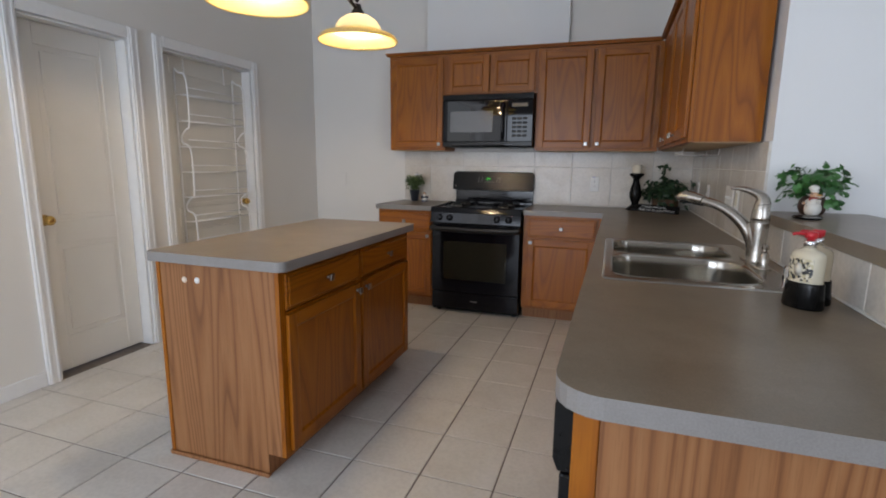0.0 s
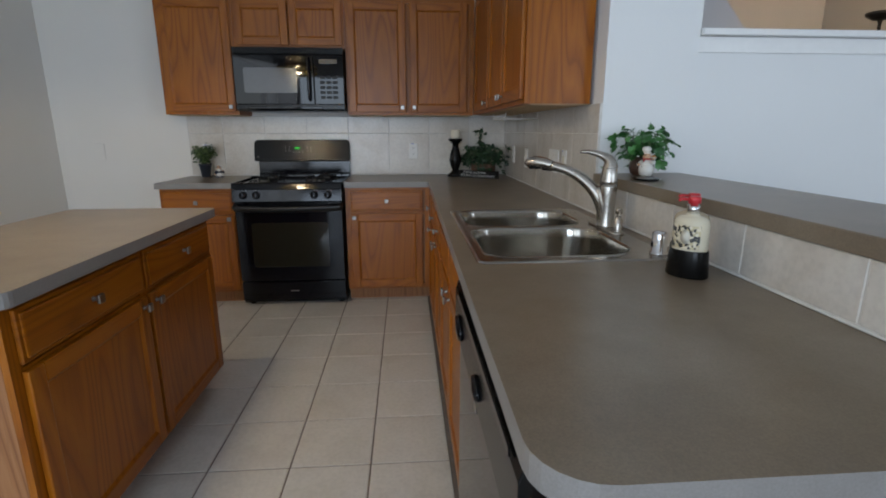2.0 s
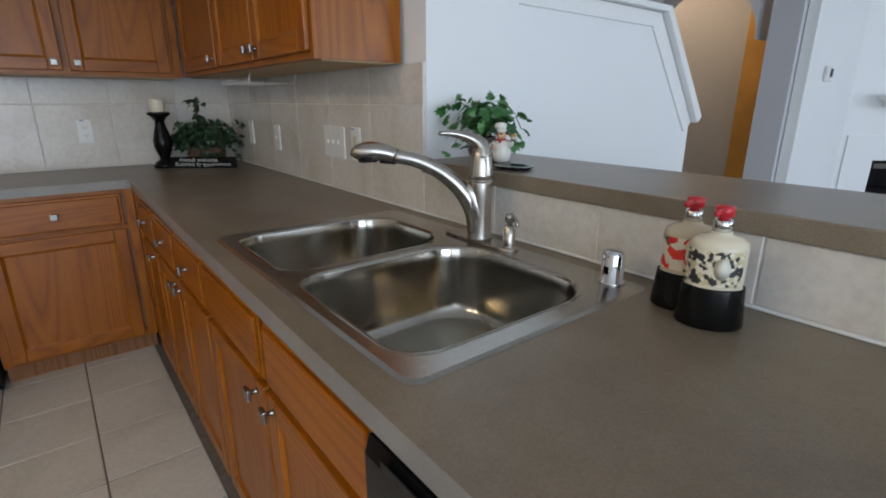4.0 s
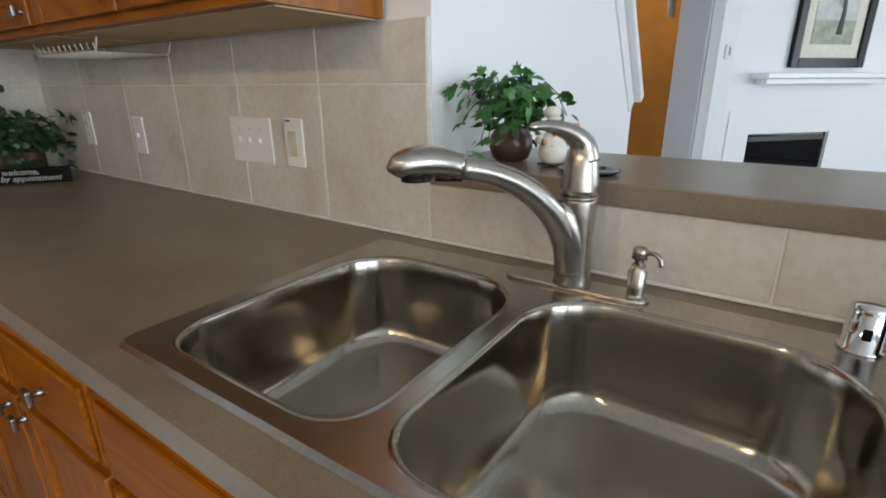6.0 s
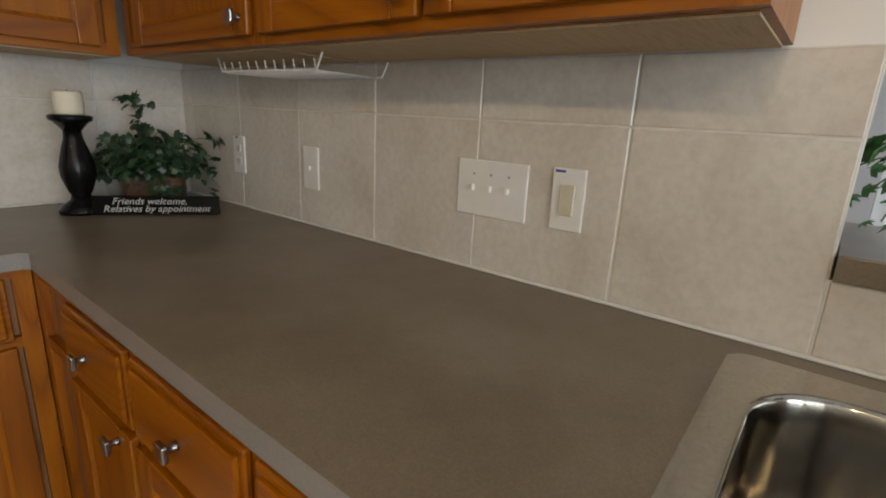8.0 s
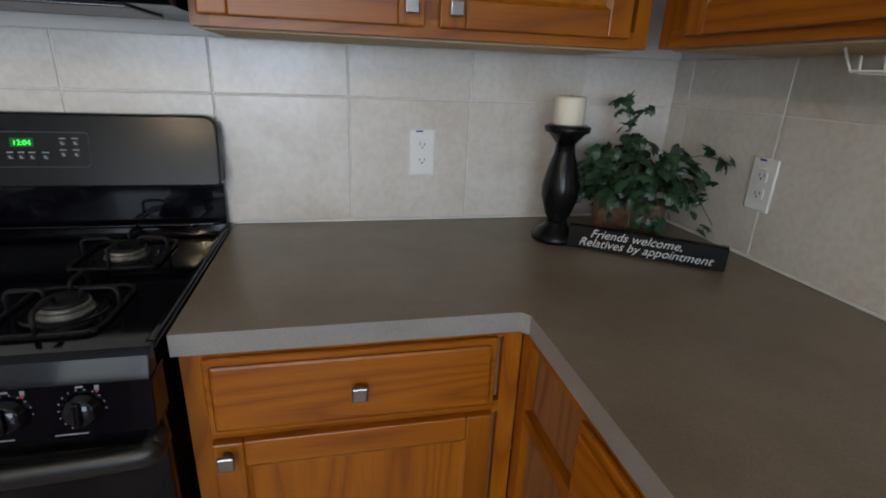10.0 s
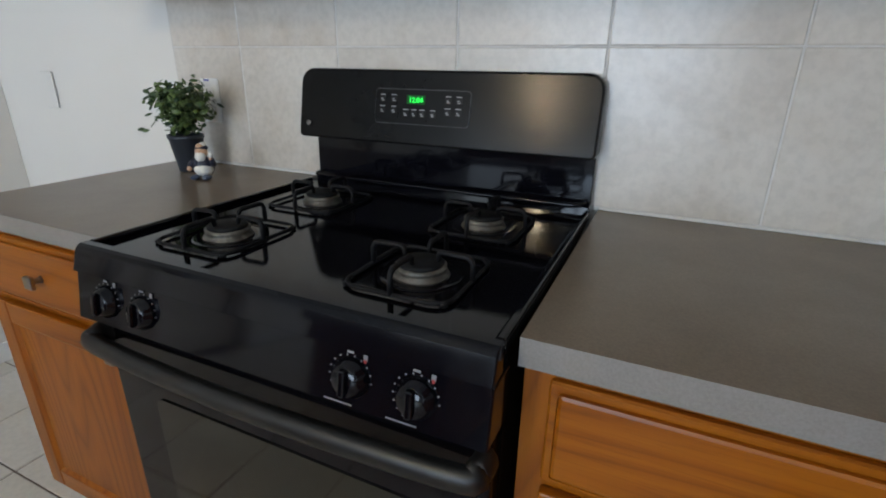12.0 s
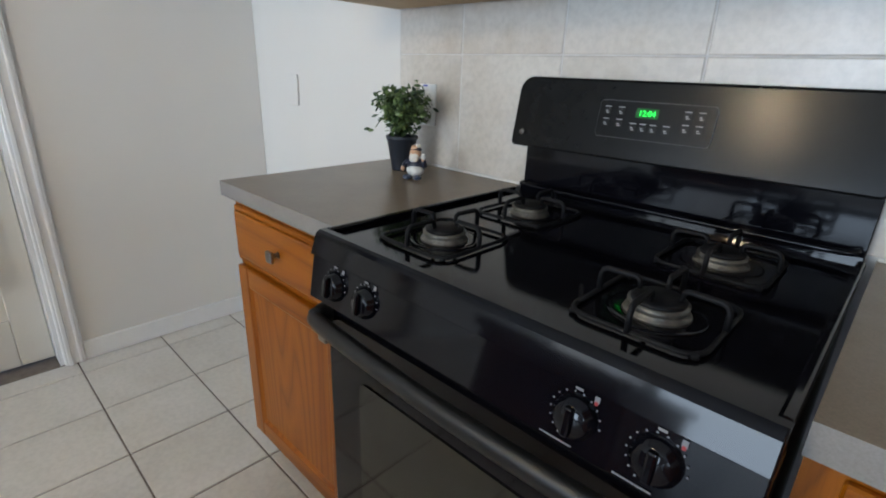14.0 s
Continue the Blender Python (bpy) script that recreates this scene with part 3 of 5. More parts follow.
def dishwasher():
    d = thing("dishwasher", (-0.672, -2.905, 0), "black built-in dishwasher with bulging control strip", "dishwasher", rz=-90)
    w = 0.80
    part("tub", box(0.004, w - 0.004, 0.02, 0.56, 0.10, 0.868), BLACK_SATIN, d)
    part("door", box(0.004, w - 0.004, -0.026, 0.018, 0.14, 0.70, 0.005, 2), BLACK_GLASS, d, "glossy black door")
    bm = prism(bmesh.new(), [(0.018, 0.705), (-0.030, 0.705), (-0.040, 0.73), (-0.040, 0.84), (-0.032, 0.866), (0.018, 0.866)], "x", 0.004, w - 0.004, 0.002)
    part("control_strip", bm, BLACK_SATIN, d, "satin black control strip")
    part("vent", box(0.05, w - 0.05, -0.044, -0.041, 0.845, 0.86, 0.001), BLACK_GLASS, d)
    for x, r in ((0.13, 0.045), (0.44, 0.032)):
        bm = lathe(bmesh.new(), [(0, 0), (r, 0), (r * 0.9, 0.010), (0, 0.013)], 20, m=Matrix.Translation((x, -0.040, 0.775)) @ Matrix.Diagonal((1.25, 1, 0.7, 1)) @ Euler((radians(90), 0, 0)).to_matrix().to_4x4())
        part("dial", bm, BLACK_GLASS, d)
    part("badge", box(0.31, 0.345, -0.028, -0.0265, 0.655, 0.675), NICKEL, d, "small silver badge")
    part("toe_panel", box(0.004, w - 0.004, 0.06, 0.075, 0.0, 0.13), BLACK_SATIN, d)


dishwasher()


# ---- counters ----
def split_top(name, bm, label):
    """One countertop thing: its brown laminate surface and its lighter edge band as two parts that meet."""
    t = thing(name, (0, 0, 0), label, "countertop")
    bm.normal_update()
    edge = bm.copy()
    for b, keep in ((bm, True), (edge, False)):
        gone = [f for f in b.faces if (abs(f.normal.z) > 0.5) != keep]
        bmesh.ops.delete(b, geom=gone, context="FACES")
    part("surface", bm, COUNTER, t)
    part("edge_band", edge, COUNTER_EDGE, t, "pale grey speckled edge band")
    return t


def counter_slab(name, outline, label, z0=0.874, z1=CH):
    """Laminate top: brown face, lighter edge band."""
    bm = prism(bmesh.new(), outline, "z", z0, z1, 0.0015)
    return split_top(name, bm, label)


SX0, SX1, SY0, SY1 = -0.650, -0.062, -2.925, -1.985
HOLE = (SX0 + 0.02, SX1 - 0.02, SY0 + 0.02, SY1 - 0.02)


def main_counter():
    """L-shaped top cut round the sink: built from strips that butt, hidden under one face each."""
    fx, fy, end = -0.712, -0.63, -3.80
    bm = bmesh.new()
    r = 0.085
    outer = [(-1.294, -0.002), (-1.294, fy), (-0.695, fy), (-0.681, fy - 0.016), (fx, end + r)]
    outer += [(fx + r - r * math.cos(radians(a)), end + r - r * math.sin(radians(a))) for a in range(15, 91, 15)]
    outer += [(-0.001, end), (-0.001, -0.002)]
    hx0, hx1, hy0, hy1 = HOLE
    hole = [(hx0, hy1), (hx0, hy0), (hx1, hy0), (hx1, hy1)]
    for z in (0.874, CH):
        vo = [bm.verts.new((x, y, z)) for x, y in outer]
        vh = [bm.verts.new((x, y, z)) for x, y in hole]
        eo = [bm.edges.new((vo[i], vo[(i + 1) % len(vo)])) for i in range(len(vo))]
        eh = [bm.edges.new((vh[i], vh[(i + 1) % 4])) for i in range(4)]
        bmesh.ops.triangle_fill(bm, edges=eo + eh, use_beauty=True)
    bm.verts.ensure_lookup_table()
    n = len(outer)
    lo, hi = bm.verts[:n], bm.verts[n + 4:2 * n + 4]
    lh, hh = bm.verts[n:n + 4], bm.verts[2 * n + 4:]
    for i in range(n):
        bm.faces.new((lo[i], lo[(i + 1) % n], hi[(i + 1) % n], hi[i]))
    for i in range(4):
        bm.faces.new((lh[i], lh[(i + 1) % 4], hh[(i + 1) % 4], hh[i]))
    bmesh.ops.recalc_face_normals(bm, faces=bm.faces[:])
    split_top("countertop", bm, "brown laminate countertop running round the corner past the sink")


main_counter()
counter_slab("countertop", [(-2.612, -0.002), (-2.612, -0.63), (-2.074, -0.63), (-2.074, -0.002)], "short brown laminate countertop beside the stove")


# ---- island ----
def island():
    c = thing("kitchen_island", (0, 0, 0), "oak kitchen island with drawers and doors on one side", "kitchen island")
    x0, x1, y0, y1 = -2.395, -1.805, -3.07, -1.83
    part("body", box(x0 + 0.006, x1 - 0.018, y0 + 0.012, y1, 0.10, 0.872), OAK_END, c)
    part("plinth", box(x0 + 0.01, x1 - 0.09, y0 + 0.02, y1 - 0.01, 0.0, 0.0995), OAK_END, c)
    bm = prism(bmesh.new(), [(x0, 0.0), (x1 - 0.085, 0.0), (x1 - 0.085, 0.10), (x1 - 0.0185, 0.10), (x1 - 0.0185, 0.872), (x0, 0.872)], "y", y0, y0 + 0.011)
    part("end_panel", bm, OAK_END, c, "oak laminate end panel")
    part("corner_strip", box(x0 - 0.010, x0 + 0.008, y0 - 0.004, y0 - 0.0002, 0.0, 0.872), OAK_Z, c)
    part("base_shoe", box(x0 - 0.012, x1 - 0.08, y0 - 0.014, y0 - 0.0045, 0.0, 0.018, 0.003), OAK_END, c)
    for k, x in enumerate((-2.262, -2.197)):
        part("hole_cap", lathe(bmesh.new(), [(0, 0), (0.013, 0), (0.012, 0.002), (0, 0.0025)], 16, m=pose(x, y0, 0.80 + 0.002 * k, 90)), plain("wood_filler", (0.72, 0.60, 0.48), 0.8) if k == 0 else WHITE_PLASTIC, c, "pale filled screw hole")
    # fronts face +x: build in local space, then turn
    turn = pose(x1, y0, 0, 0, 0, 90)
    before = set(scene.objects)
    L = y1 - y0
    for a in (0.0, L / 2 - 0.025, L - 0.04):
        part("face_stile", box(a, a + (0.05 if 0 < a < L - 0.1 else 0.04), 0, 0.018, 0.10, 0.872), OAK_Z, c)
    for a, b in ((0.10, 0.135), (0.672, 0.70), (0.848, 0.872)):
        part("face_rail", box(0.04, L / 2 - 0.025, 0.0005, 0.018, a, b), OAK_X, c)
        part("face_rail", box(L / 2 + 0.025, L - 0.04, 0.0005, 0.018, a, b), OAK_X, c)
    for a, b, dk, kk in ((0.03, L / 2 - 0.012, 0.315, L / 2 - 0.045), (L / 2 + 0.012, L - 0.025, 0.93, L / 2 + 0.045)):
        p = part("drawer_front", raised_slab(a, b, 0.71, 0.855, 0), OAK_X, c)
        knob(p, (dk, -0.019, 0.785), 0)
        cab_door(c, a, b, 0.118, 0.692, 0, OAK_X, (kk, 0.66))
    for o in set(scene.objects) - before:
        if o.parent == c:
            o.matrix_world = turn
    bm = prism(bmesh.new(), rounded(-2.43, -1.762, -3.105, -1.80, (0.03, 0.035, 0.03, 0.03), 5), "z", 0.874, CH, 0.0015)
    split_top("countertop", bm, "brown laminate top with grey edge on the island")


island()


# ---- wall cabinets ----
def wall_unit(name, place, rz, w, z0, z1, label, doors, depth=0.30, kz=None):
    c = thing(name, place, label, "wall cabinet", "wall cabinets", rz)
    part("body", box(0.0, w, 0.018, depth, z0, z1), OAK_Z, c)
    for a in (0, w - 0.034):
        part("face_stile", box(a, a + 0.034, 0, 0.0175, z0 + 0.0005, z1), OAK_Z, c)
    for a, b in ((z0 + 0.001, z0 + 0.035), (z1 - 0.035, z1 - 0.001)):
        part("face_rail", box(0.034, w - 0.034, 0.0005, 0.0175, a, b), OAK_X, c)
    part("underside", box(0.012, w - 0.012, 0.03, depth - 0.01, z0 - 0.004, z0 - 0.0005), OAK_RAW, c, "unfinished pale underside")
    for a, b, kx in doors:
        cab_door(c, a, b, z0 + 0.02, z1 - 0.03, 0, OAK_X, (kx, z0 + 0.055) if kx else None)
    return c


UB, UT = 1.392, 2.215
wall_unit("wall_cabinet", (-2.612, -0.305, 0), 0, 0.532, UB, UT, "single-door oak wall cabinet left of the microwave".replace("left of", "beside"), [(0.018, 0.514, 0.485)])
wall_unit("wall_cabinet", (-2.078, -0.305, 0), 0, 0.798, 1.862, UT, "short two-door oak wall cabinet above the microwave", [(0.015, 0.394, None), (0.404, 0.783, None)])
wall_unit("wall_cabinet", (-1.278, -0.305, 0), 0, 0.96, UB, UT, "two-door oak wall cabinet above the outlet", [(0.015, 0.445, 0.415), (0.475, 0.905, 0.505)])
wall_unit("wall_cabinet", (-0.315, -0.35, 0), -90, 0.70, UB, UT, "oak wall cabinet in the corner above the counter", [(0.10, 0.68, 0.65)])
wall_unit("wall_cabinet", (-0.315, -1.052, 0), -90, 0.925, UB, UT, "two-door oak wall cabinet next to the sink", [(0.015, 0.455, 0.425), (0.47, 0.91, 0.50)])


def crown():
    bm = bmesh.new()
    z = UT
    for a in ((-2.635, -0.338, -0.335, -0.002), (-0.348, -0.002, -2.0, -0.34)):
        boxm(bm, a[0], a[1], a[2], a[3], z + 0.001, z + 0.014, 0.003)
        boxm(bm, a[0] - 0.008, a[1] + 0.0, a[2] - 0.008, a[3], z + 0.0145, z + 0.026, 0.003)
    tagged(part("cabinet_crown", bm, OAK_X), "thin oak crown moulding on the wall cabinets", "crown moulding")


crown()


def wire_rack():
    r = thing("under_cabinet_rack", (-0.10, -0.93, UB - 0.006), "white wire rack hung under the wall cabinet", "wire rack")
    for x in (-0.13, 0.07):
        bm = bmesh.new()
        tube(bm, [(x, -0.22, 0), (x, -0.20, -0.035), (x, 0.20, -0.035), (x, 0.22, 0)], 0.0025, 6)
        part("rail", bm, WHITE_WIRE, r)
    for k in range(11):
        y = -0.19 + 0.038 * k
        part("rung", tube(bmesh.new(), [(-0.13, y, -0.012), (-0.125, y, -0.037), (0.07, y, -0.037)], 0.002, 6), WHITE_WIRE, r)


wire_rack()


# ---- writing ----
def text_mesh(words, size, shear=0.0, depth=0.0004):
    cu = bpy.data.curves.new("text", "FONT")
    cu.body, cu.size, cu.shear, cu.extrude = words, size, shear, depth
    cu.align_x = "CENTER"
    cu.resolution_u = 3
    o = bpy.data.objects.new("text", cu)
    scene.collection.objects.link(o)
    me = bpy.data.meshes.new_from_object(o.evaluated_get(bpy.context.evaluated_depsgraph_get()))
    bpy.data.objects.remove(o)
    return me


def text_part(name, words, size, m, material, parent, label, shear=0.0):
    me = text_mesh(words, size, shear)
    me.materials.clear()
    me.materials.append(material)
    o = new(name, me)
    o.parent = parent
    o.matrix_local = m
    return tagged(o, label)


INK = plain("printed_white", (0.55, 0.55, 0.54), 0.5)
LINE_GREY = plain("outline_grey", (0.07, 0.07, 0.075), 0.5)
DIAL_INK = plain("dial_grey", (0.20, 0.20, 0.21), 0.5)
INK_DIM = plain("printed_grey", (0.40, 0.40, 0.41), 0.5)
RED = plain("printed_red", (0.30, 0.02, 0.02), 0.5)
GREEN_LED = glow("green_led", (0.01, 0.85, 0.06), 1.6)


# ---- stove ----
def stove():
    s = thing("gas_stove", (-2.070, 0, 0), "black gas stove with four burners, green clock and oven window", "stove")
    w = 0.765
    part("body", box(0.004, w - 0.004, -0.625, -0.02, 0.02, 0.895), BLACK_SATIN, s, "satin black body")
    for x in (0.05, w - 0.05):
        for y in (-0.58, -0.07):
            part("foot", lathe(bmesh.new(), [(0.02, 0), (0.02, 0.02)], 12, at=(x, y, 0)), BLACK_SATIN, s)
    # cooktop with a raised rim
    bm = boxm(bmesh.new(), 0.0, w, -0.6535, -0.05, 0.896, 0.908, 0.002, 1)
    part("cooktop", bm, ENAMEL, s, "glossy black cooktop")
    for x0, x1, y0, y1 in ((0, 0.014, -0.6535, -0.055), (w - 0.014, w, -0.6535, -0.055)):
        part("rim", box(x0, x1, y0, y1, 0.9082, 0.919, 0.004, 2), ENAMEL, s)
    part("front_lip", prism(bmesh.new(), [(-0.654, 0.8745), (-0.6885, 0.8745), (-0.6780, 0.909), (-0.673, 0.9155), (-0.667, 0.9185), (-0.654, 0.9185)], "x", 0.0, w, 0.0025), ENAMEL, s, "rounded glossy black front lip")
    # slanted control panel
    bm = prism(bmesh.new(), [(-0.625, 0.790), (-0.6965, 0.790), (-0.6830, 0.8700), (-0.625, 0.8700)], "x", 0.0, w, 0.003)
    cp = part("control_panel", bm, ENAMEL, s, "slanted glossy black control panel")
    tilt = -math.degrees(math.atan2(0.0135, 0.080))
    for i, x in enumerate((0.080, 0.170, 0.572, 0.668)):
        m = pose(x, -0.6896, 0.832, 90 + tilt)
        bm = lathe(bmesh.new(), [(0.028, 0), (0.028, 0.004), (0.0245, 0.007), (0.0225, 0.013), (0.019, 0.016), (0, 0.0165)], 24)
        boxm(bm, -0.0055, 0.0055, -0.019, 0.019, 0.0145, 0.024, 0.003, 2)
        bmesh.ops.transform(bm, matrix=m, verts=bm.verts[:])
        kb = part("control_knob", bm, ENAMEL, cp, "round black burner knob")
        bm = bmesh.new()
        for k in range(13):
            a = radians(-150 + k * 20)
            r0 = 0.032
            boxm(bm, r0 * math.sin(a) - 0.001, r0 * math.sin(a) + 0.001, r0 * math.cos(a) - 0.001, r0 * math.cos(a) + 0.001, 0.0004, 0.001)
        boxm(bm, -0.006, 0.004, 0.0345, 0.0375, 0.0004, 0.001)
        boxm(bm, 0.019, 0.025, 0.029, 0.037, 0.0004, 0.001)
        if i > 1:
            boxm(bm, -0.040, 0.004, -0.0390, -0.0370, 0.0004, 0.001)
        bmesh.ops.transform(bm, matrix=m @ Matrix.Translation((0, 0, 0.0008)), verts=bm.verts[:])
        part("markings", bm, DIAL_INK, cp, "white dial markings", kind="stuff")
        if i > 1:
            bm = boxm(bmesh.new(), 0.020, 0.024, 0.0265, 0.031, 0.001, 0.0016)
            bmesh.ops.transform(bm, matrix=m @ Matrix.Translation((0, 0, 0.0012)), verts=bm.verts[:])
            part("mark_red", bm, RED, cp, "tiny red mark")
    # oven door
    bm = boxm(bmesh.new(), 0.004, w - 0.004, -0.662, -0.6255, 0.195, 0.785, 0.006, 2)
    door = part("oven_door", bm, ENAMEL, s, "glossy black oven door")
    part("window", prism(bmesh.new(), rounded(0.11, w - 0.11, 0.30, 0.63, (0.02,) * 4, 5), "y", -0.665, -0.6625), plain("oven_window", (0.019, 0.0185, 0.013), 0.07, vary=0.05), door, "dark smoked oven window")
    bm = bmesh.new()
    hp = smoothpath([(0.012, -0.660, 0.748), (0.016, -0.684, 0.745), (0.05, -0.698, 0.738), (w / 2, -0.706, 0.732), (w - 0.05, -0.698, 0.738), (w - 0.016, -0.684, 0.745), (w - 0.012, -0.660, 0.748)], 6)
    tube(bm, hp, 0.024, 14, 0.7)
    part("handle", bm, plain("handle_black", (0.008, 0.008, 0.008), 0.42), door, "thick curved black handle")
    for k in range(5):
        part("vent_slot", box(0.10, w - 0.10, -0.6635, -0.6622, 0.755 + 0.0055 * k, 0.758 + 0.0055 * k), BLACK_SATIN, door)
    dr = part("drawer", box(0.004, w - 0.004, -0.655, -0.6255, 0.045, 0.185, 0.006, 2), ENAMEL, s, "glossy black lower drawer")
    part("badge", box(w / 2 - 0.03, w / 2 + 0.03, -0.6575, -0.6555, 0.11, 0.118), NICKEL, dr)
    # backguard
    prof = [(-0.02, 0.905), (-0.052, 0.905), (-0.050, 0.925), (-0.036, 0.935), (-0.034, 1.028), (-0.048, 1.034), (-0.078, 1.036), (-0.080, 1.044), (-0.062, 1.196), (-0.052, 1.204), (-0.02, 1.204)]
    bm = prism(bmesh.new(), prof[0:5] + [(-0.02, 1.03)], "x", 0.022, w - 0.005, 0.002)
    part("lower_backguard", bm, ENAMEL, s, "glossy black lower splash panel")
    pan = rounded(0.0, w, 1.034, 1.204, (0.012, 0.012, 0.035, 0.035), 6)
    bm = prism(bmesh.new(), [(x, z) for x, z in pan], "y", -0.070, -0.02, 0.005)
    bg = part("backguard", bm, BLACK_SATIN, s, "satin black backguard panel with rounded corners")
    part("ledge", tube(bmesh.new(), smoothpath([(0.036, -0.045, 0.935), (0.04, -0.058, 0.93), (0.2, -0.060, 0.929), (w - 0.2, -0.060, 0.929), (w - 0.04, -0.058, 0.93), (w - 0.016, -0.045, 0.935)], 4), 0.006, 8), ENAMEL, s)
    part("control_bezel", prism(bmesh.new(), rounded(0.232, 0.478, 1.083, 1.160, (0.008,) * 4, 4), "y", -0.0735, -0.066), BLACK_SATIN, bg, "recessed black control bezel")
    part("clock_window", box(0.318, 0.366, -0.0745, -0.0737, 1.128, 1.148), plain("led_window", (0.0, 0.12, 0.01), 0.2), bg)
    part("bezel_line", prism(bmesh.new(), rounded(0.2305, 0.4795, 1.0815, 1.1615, (0.009,) * 4, 4), "y", -0.0718, -0.066), LINE_GREY, bg, "thin dark grey outline")
    text_part("clock_digits", "12:04", 0.017, pose(0.342, -0.0750, 1.132, 90), GREEN_LED, bg, "green lit clock digits")
    for i, x in enumerate((0.252, 0.283, 0.316, 0.338, 0.36, 0.388, 0.425, 0.452)):
        for z in ((1.138, 1.112) if i in (0, 1, 6, 7) else (1.106,)):
            bm = boxm(bmesh.new(), x - 0.008, x + 0.008, -0.0742, -0.0737, z - 0.007, z + 0.007)
            part("key", bm, plain("key_grey", (0.012, 0.012, 0.012), 0.3) if not bpy.data.materials.get("key_grey") else bpy.data.materials["key_grey"], bg)
            part("key_label", box(x - 0.007, x + 0.007, -0.0748, -0.0743, z + 0.0085, z + 0.0105), INK_DIM, bg)
            bm = boxm(bmesh.new(), x - 0.004, x + 0.001, -0.0748, -0.0743, z - 0.001, z + 0.0015)
            boxm(bm, x - 0.003, x + 0.004, -0.0748, -0.0743, z - 0.0045, z - 0.0025)
            part("key_mark", bm, INK_DIM, bg, "unreadable grey mark")
    part("badge", lathe(bmesh.new(), [(0, 0), (0.007, 0), (0.007, 0.0015), (0, 0.002)], 14, m=pose(0.032, -0.0735, 1.07, 90)), NICKEL, bg, "small round silver badge")
    # the panel leans back from its lower edge, with all that is set into it
    for o in [bg] + list(bg.children):
        if o.name.startswith("clock_digits"):
            o.matrix_local = pose(0.342, -0.0750 - 0.012 + 0.19 * (1.132 - 1.034), 1.132, 90 - 10.8)
            continue
        for v in o.data.vertices:
            if v.co.y < -0.04:
                v.co.y += 0.19 * (v.co.z - 1.034) - 0.012
    # burners and grates
    for bx, by in ((0.175, -0.505), (0.175, -0.225), (0.580, -0.505), (0.580, -0.225)):
        b = part("burner", lathe(bmesh.new(), [(0.046, 0.9085), (0.044, 0.913), (0.038, 0.916), (0.040, 0.919), (0.041, 0.926), (0.0, 0.926)], 24, at=(bx, by, 0)), plain("burner_alloy", (0.16, 0.15, 0.13), 0.45, 0.7, vary=0.4, scale=60) if not bpy.data.materials.get("burner_alloy") else bpy.data.materials["burner_alloy"], s, "round aluminium burner")
        part("burner_cap", lathe(bmesh.new(), [(0.0, 0.9263), (0.036, 0.9263), (0.037, 0.930), (0.031, 0.934), (0, 0.935)], 24, at=(bx, by, 0)), IRON, b)
        part("drip_ring", lathe(bmesh.new(), [(0.068, 0.9082), (0.062, 0.9096), (0.046, 0.9086)], 28, at=(bx, by, 0)), ENAMEL, b)
        g = part("grate", tube(bmesh.new(), [(x, y, 0.9135) for x, y in rounded(bx - 0.086, bx + 0.086, by - 0.094, by + 0.094, (0.03,) * 4, 4)] + [(bx - 0.086, by - 0.064, 0.9135)], 0.0036, 8), IRON, s, "black cast iron burner grate")
        for dx, dy in ((1, 0), (-1, 0), (0, 1), (0, -1)):
            ox, oy = bx + dx * 0.086, by + dy * 0.094
            ix, iy = bx + dx * 0.028, by + dy * 0.028
            pts = [(ox, oy, 0.913), (ox, oy, 0.940), (ox - dx * 0.004, oy - dy * 0.004, 0.947), (ox - dx * 0.010, oy - dy * 0.010, 0.950), (ix + dx * 0.008, iy + dy * 0.008, 0.951), (ix + dx * 0.002, iy + dy * 0.002, 0.948), (ix, iy, 0.936)]
            part("finger", tube(bmesh.new(), pts, [0.0044, 0.0042, 0.0042, 0.0044, 0.0042, 0.0040, 0.0036], 8, 1.1), IRON, g)
        for dx in (1, -1):
            for dy in (1, -1):
                part("leg", tube(bmesh.new(), [(bx + dx * 0.078, by + dy * 0.086, 0.909), (bx + dx * 0.078, by + dy * 0.086, 0.914)], 0.006, 8), IRON, g)


stove()


bpy.data.materials["key_grey"].node_tree.nodes["Principled BSDF"].inputs["Specular IOR Level"].default_value = 0.12


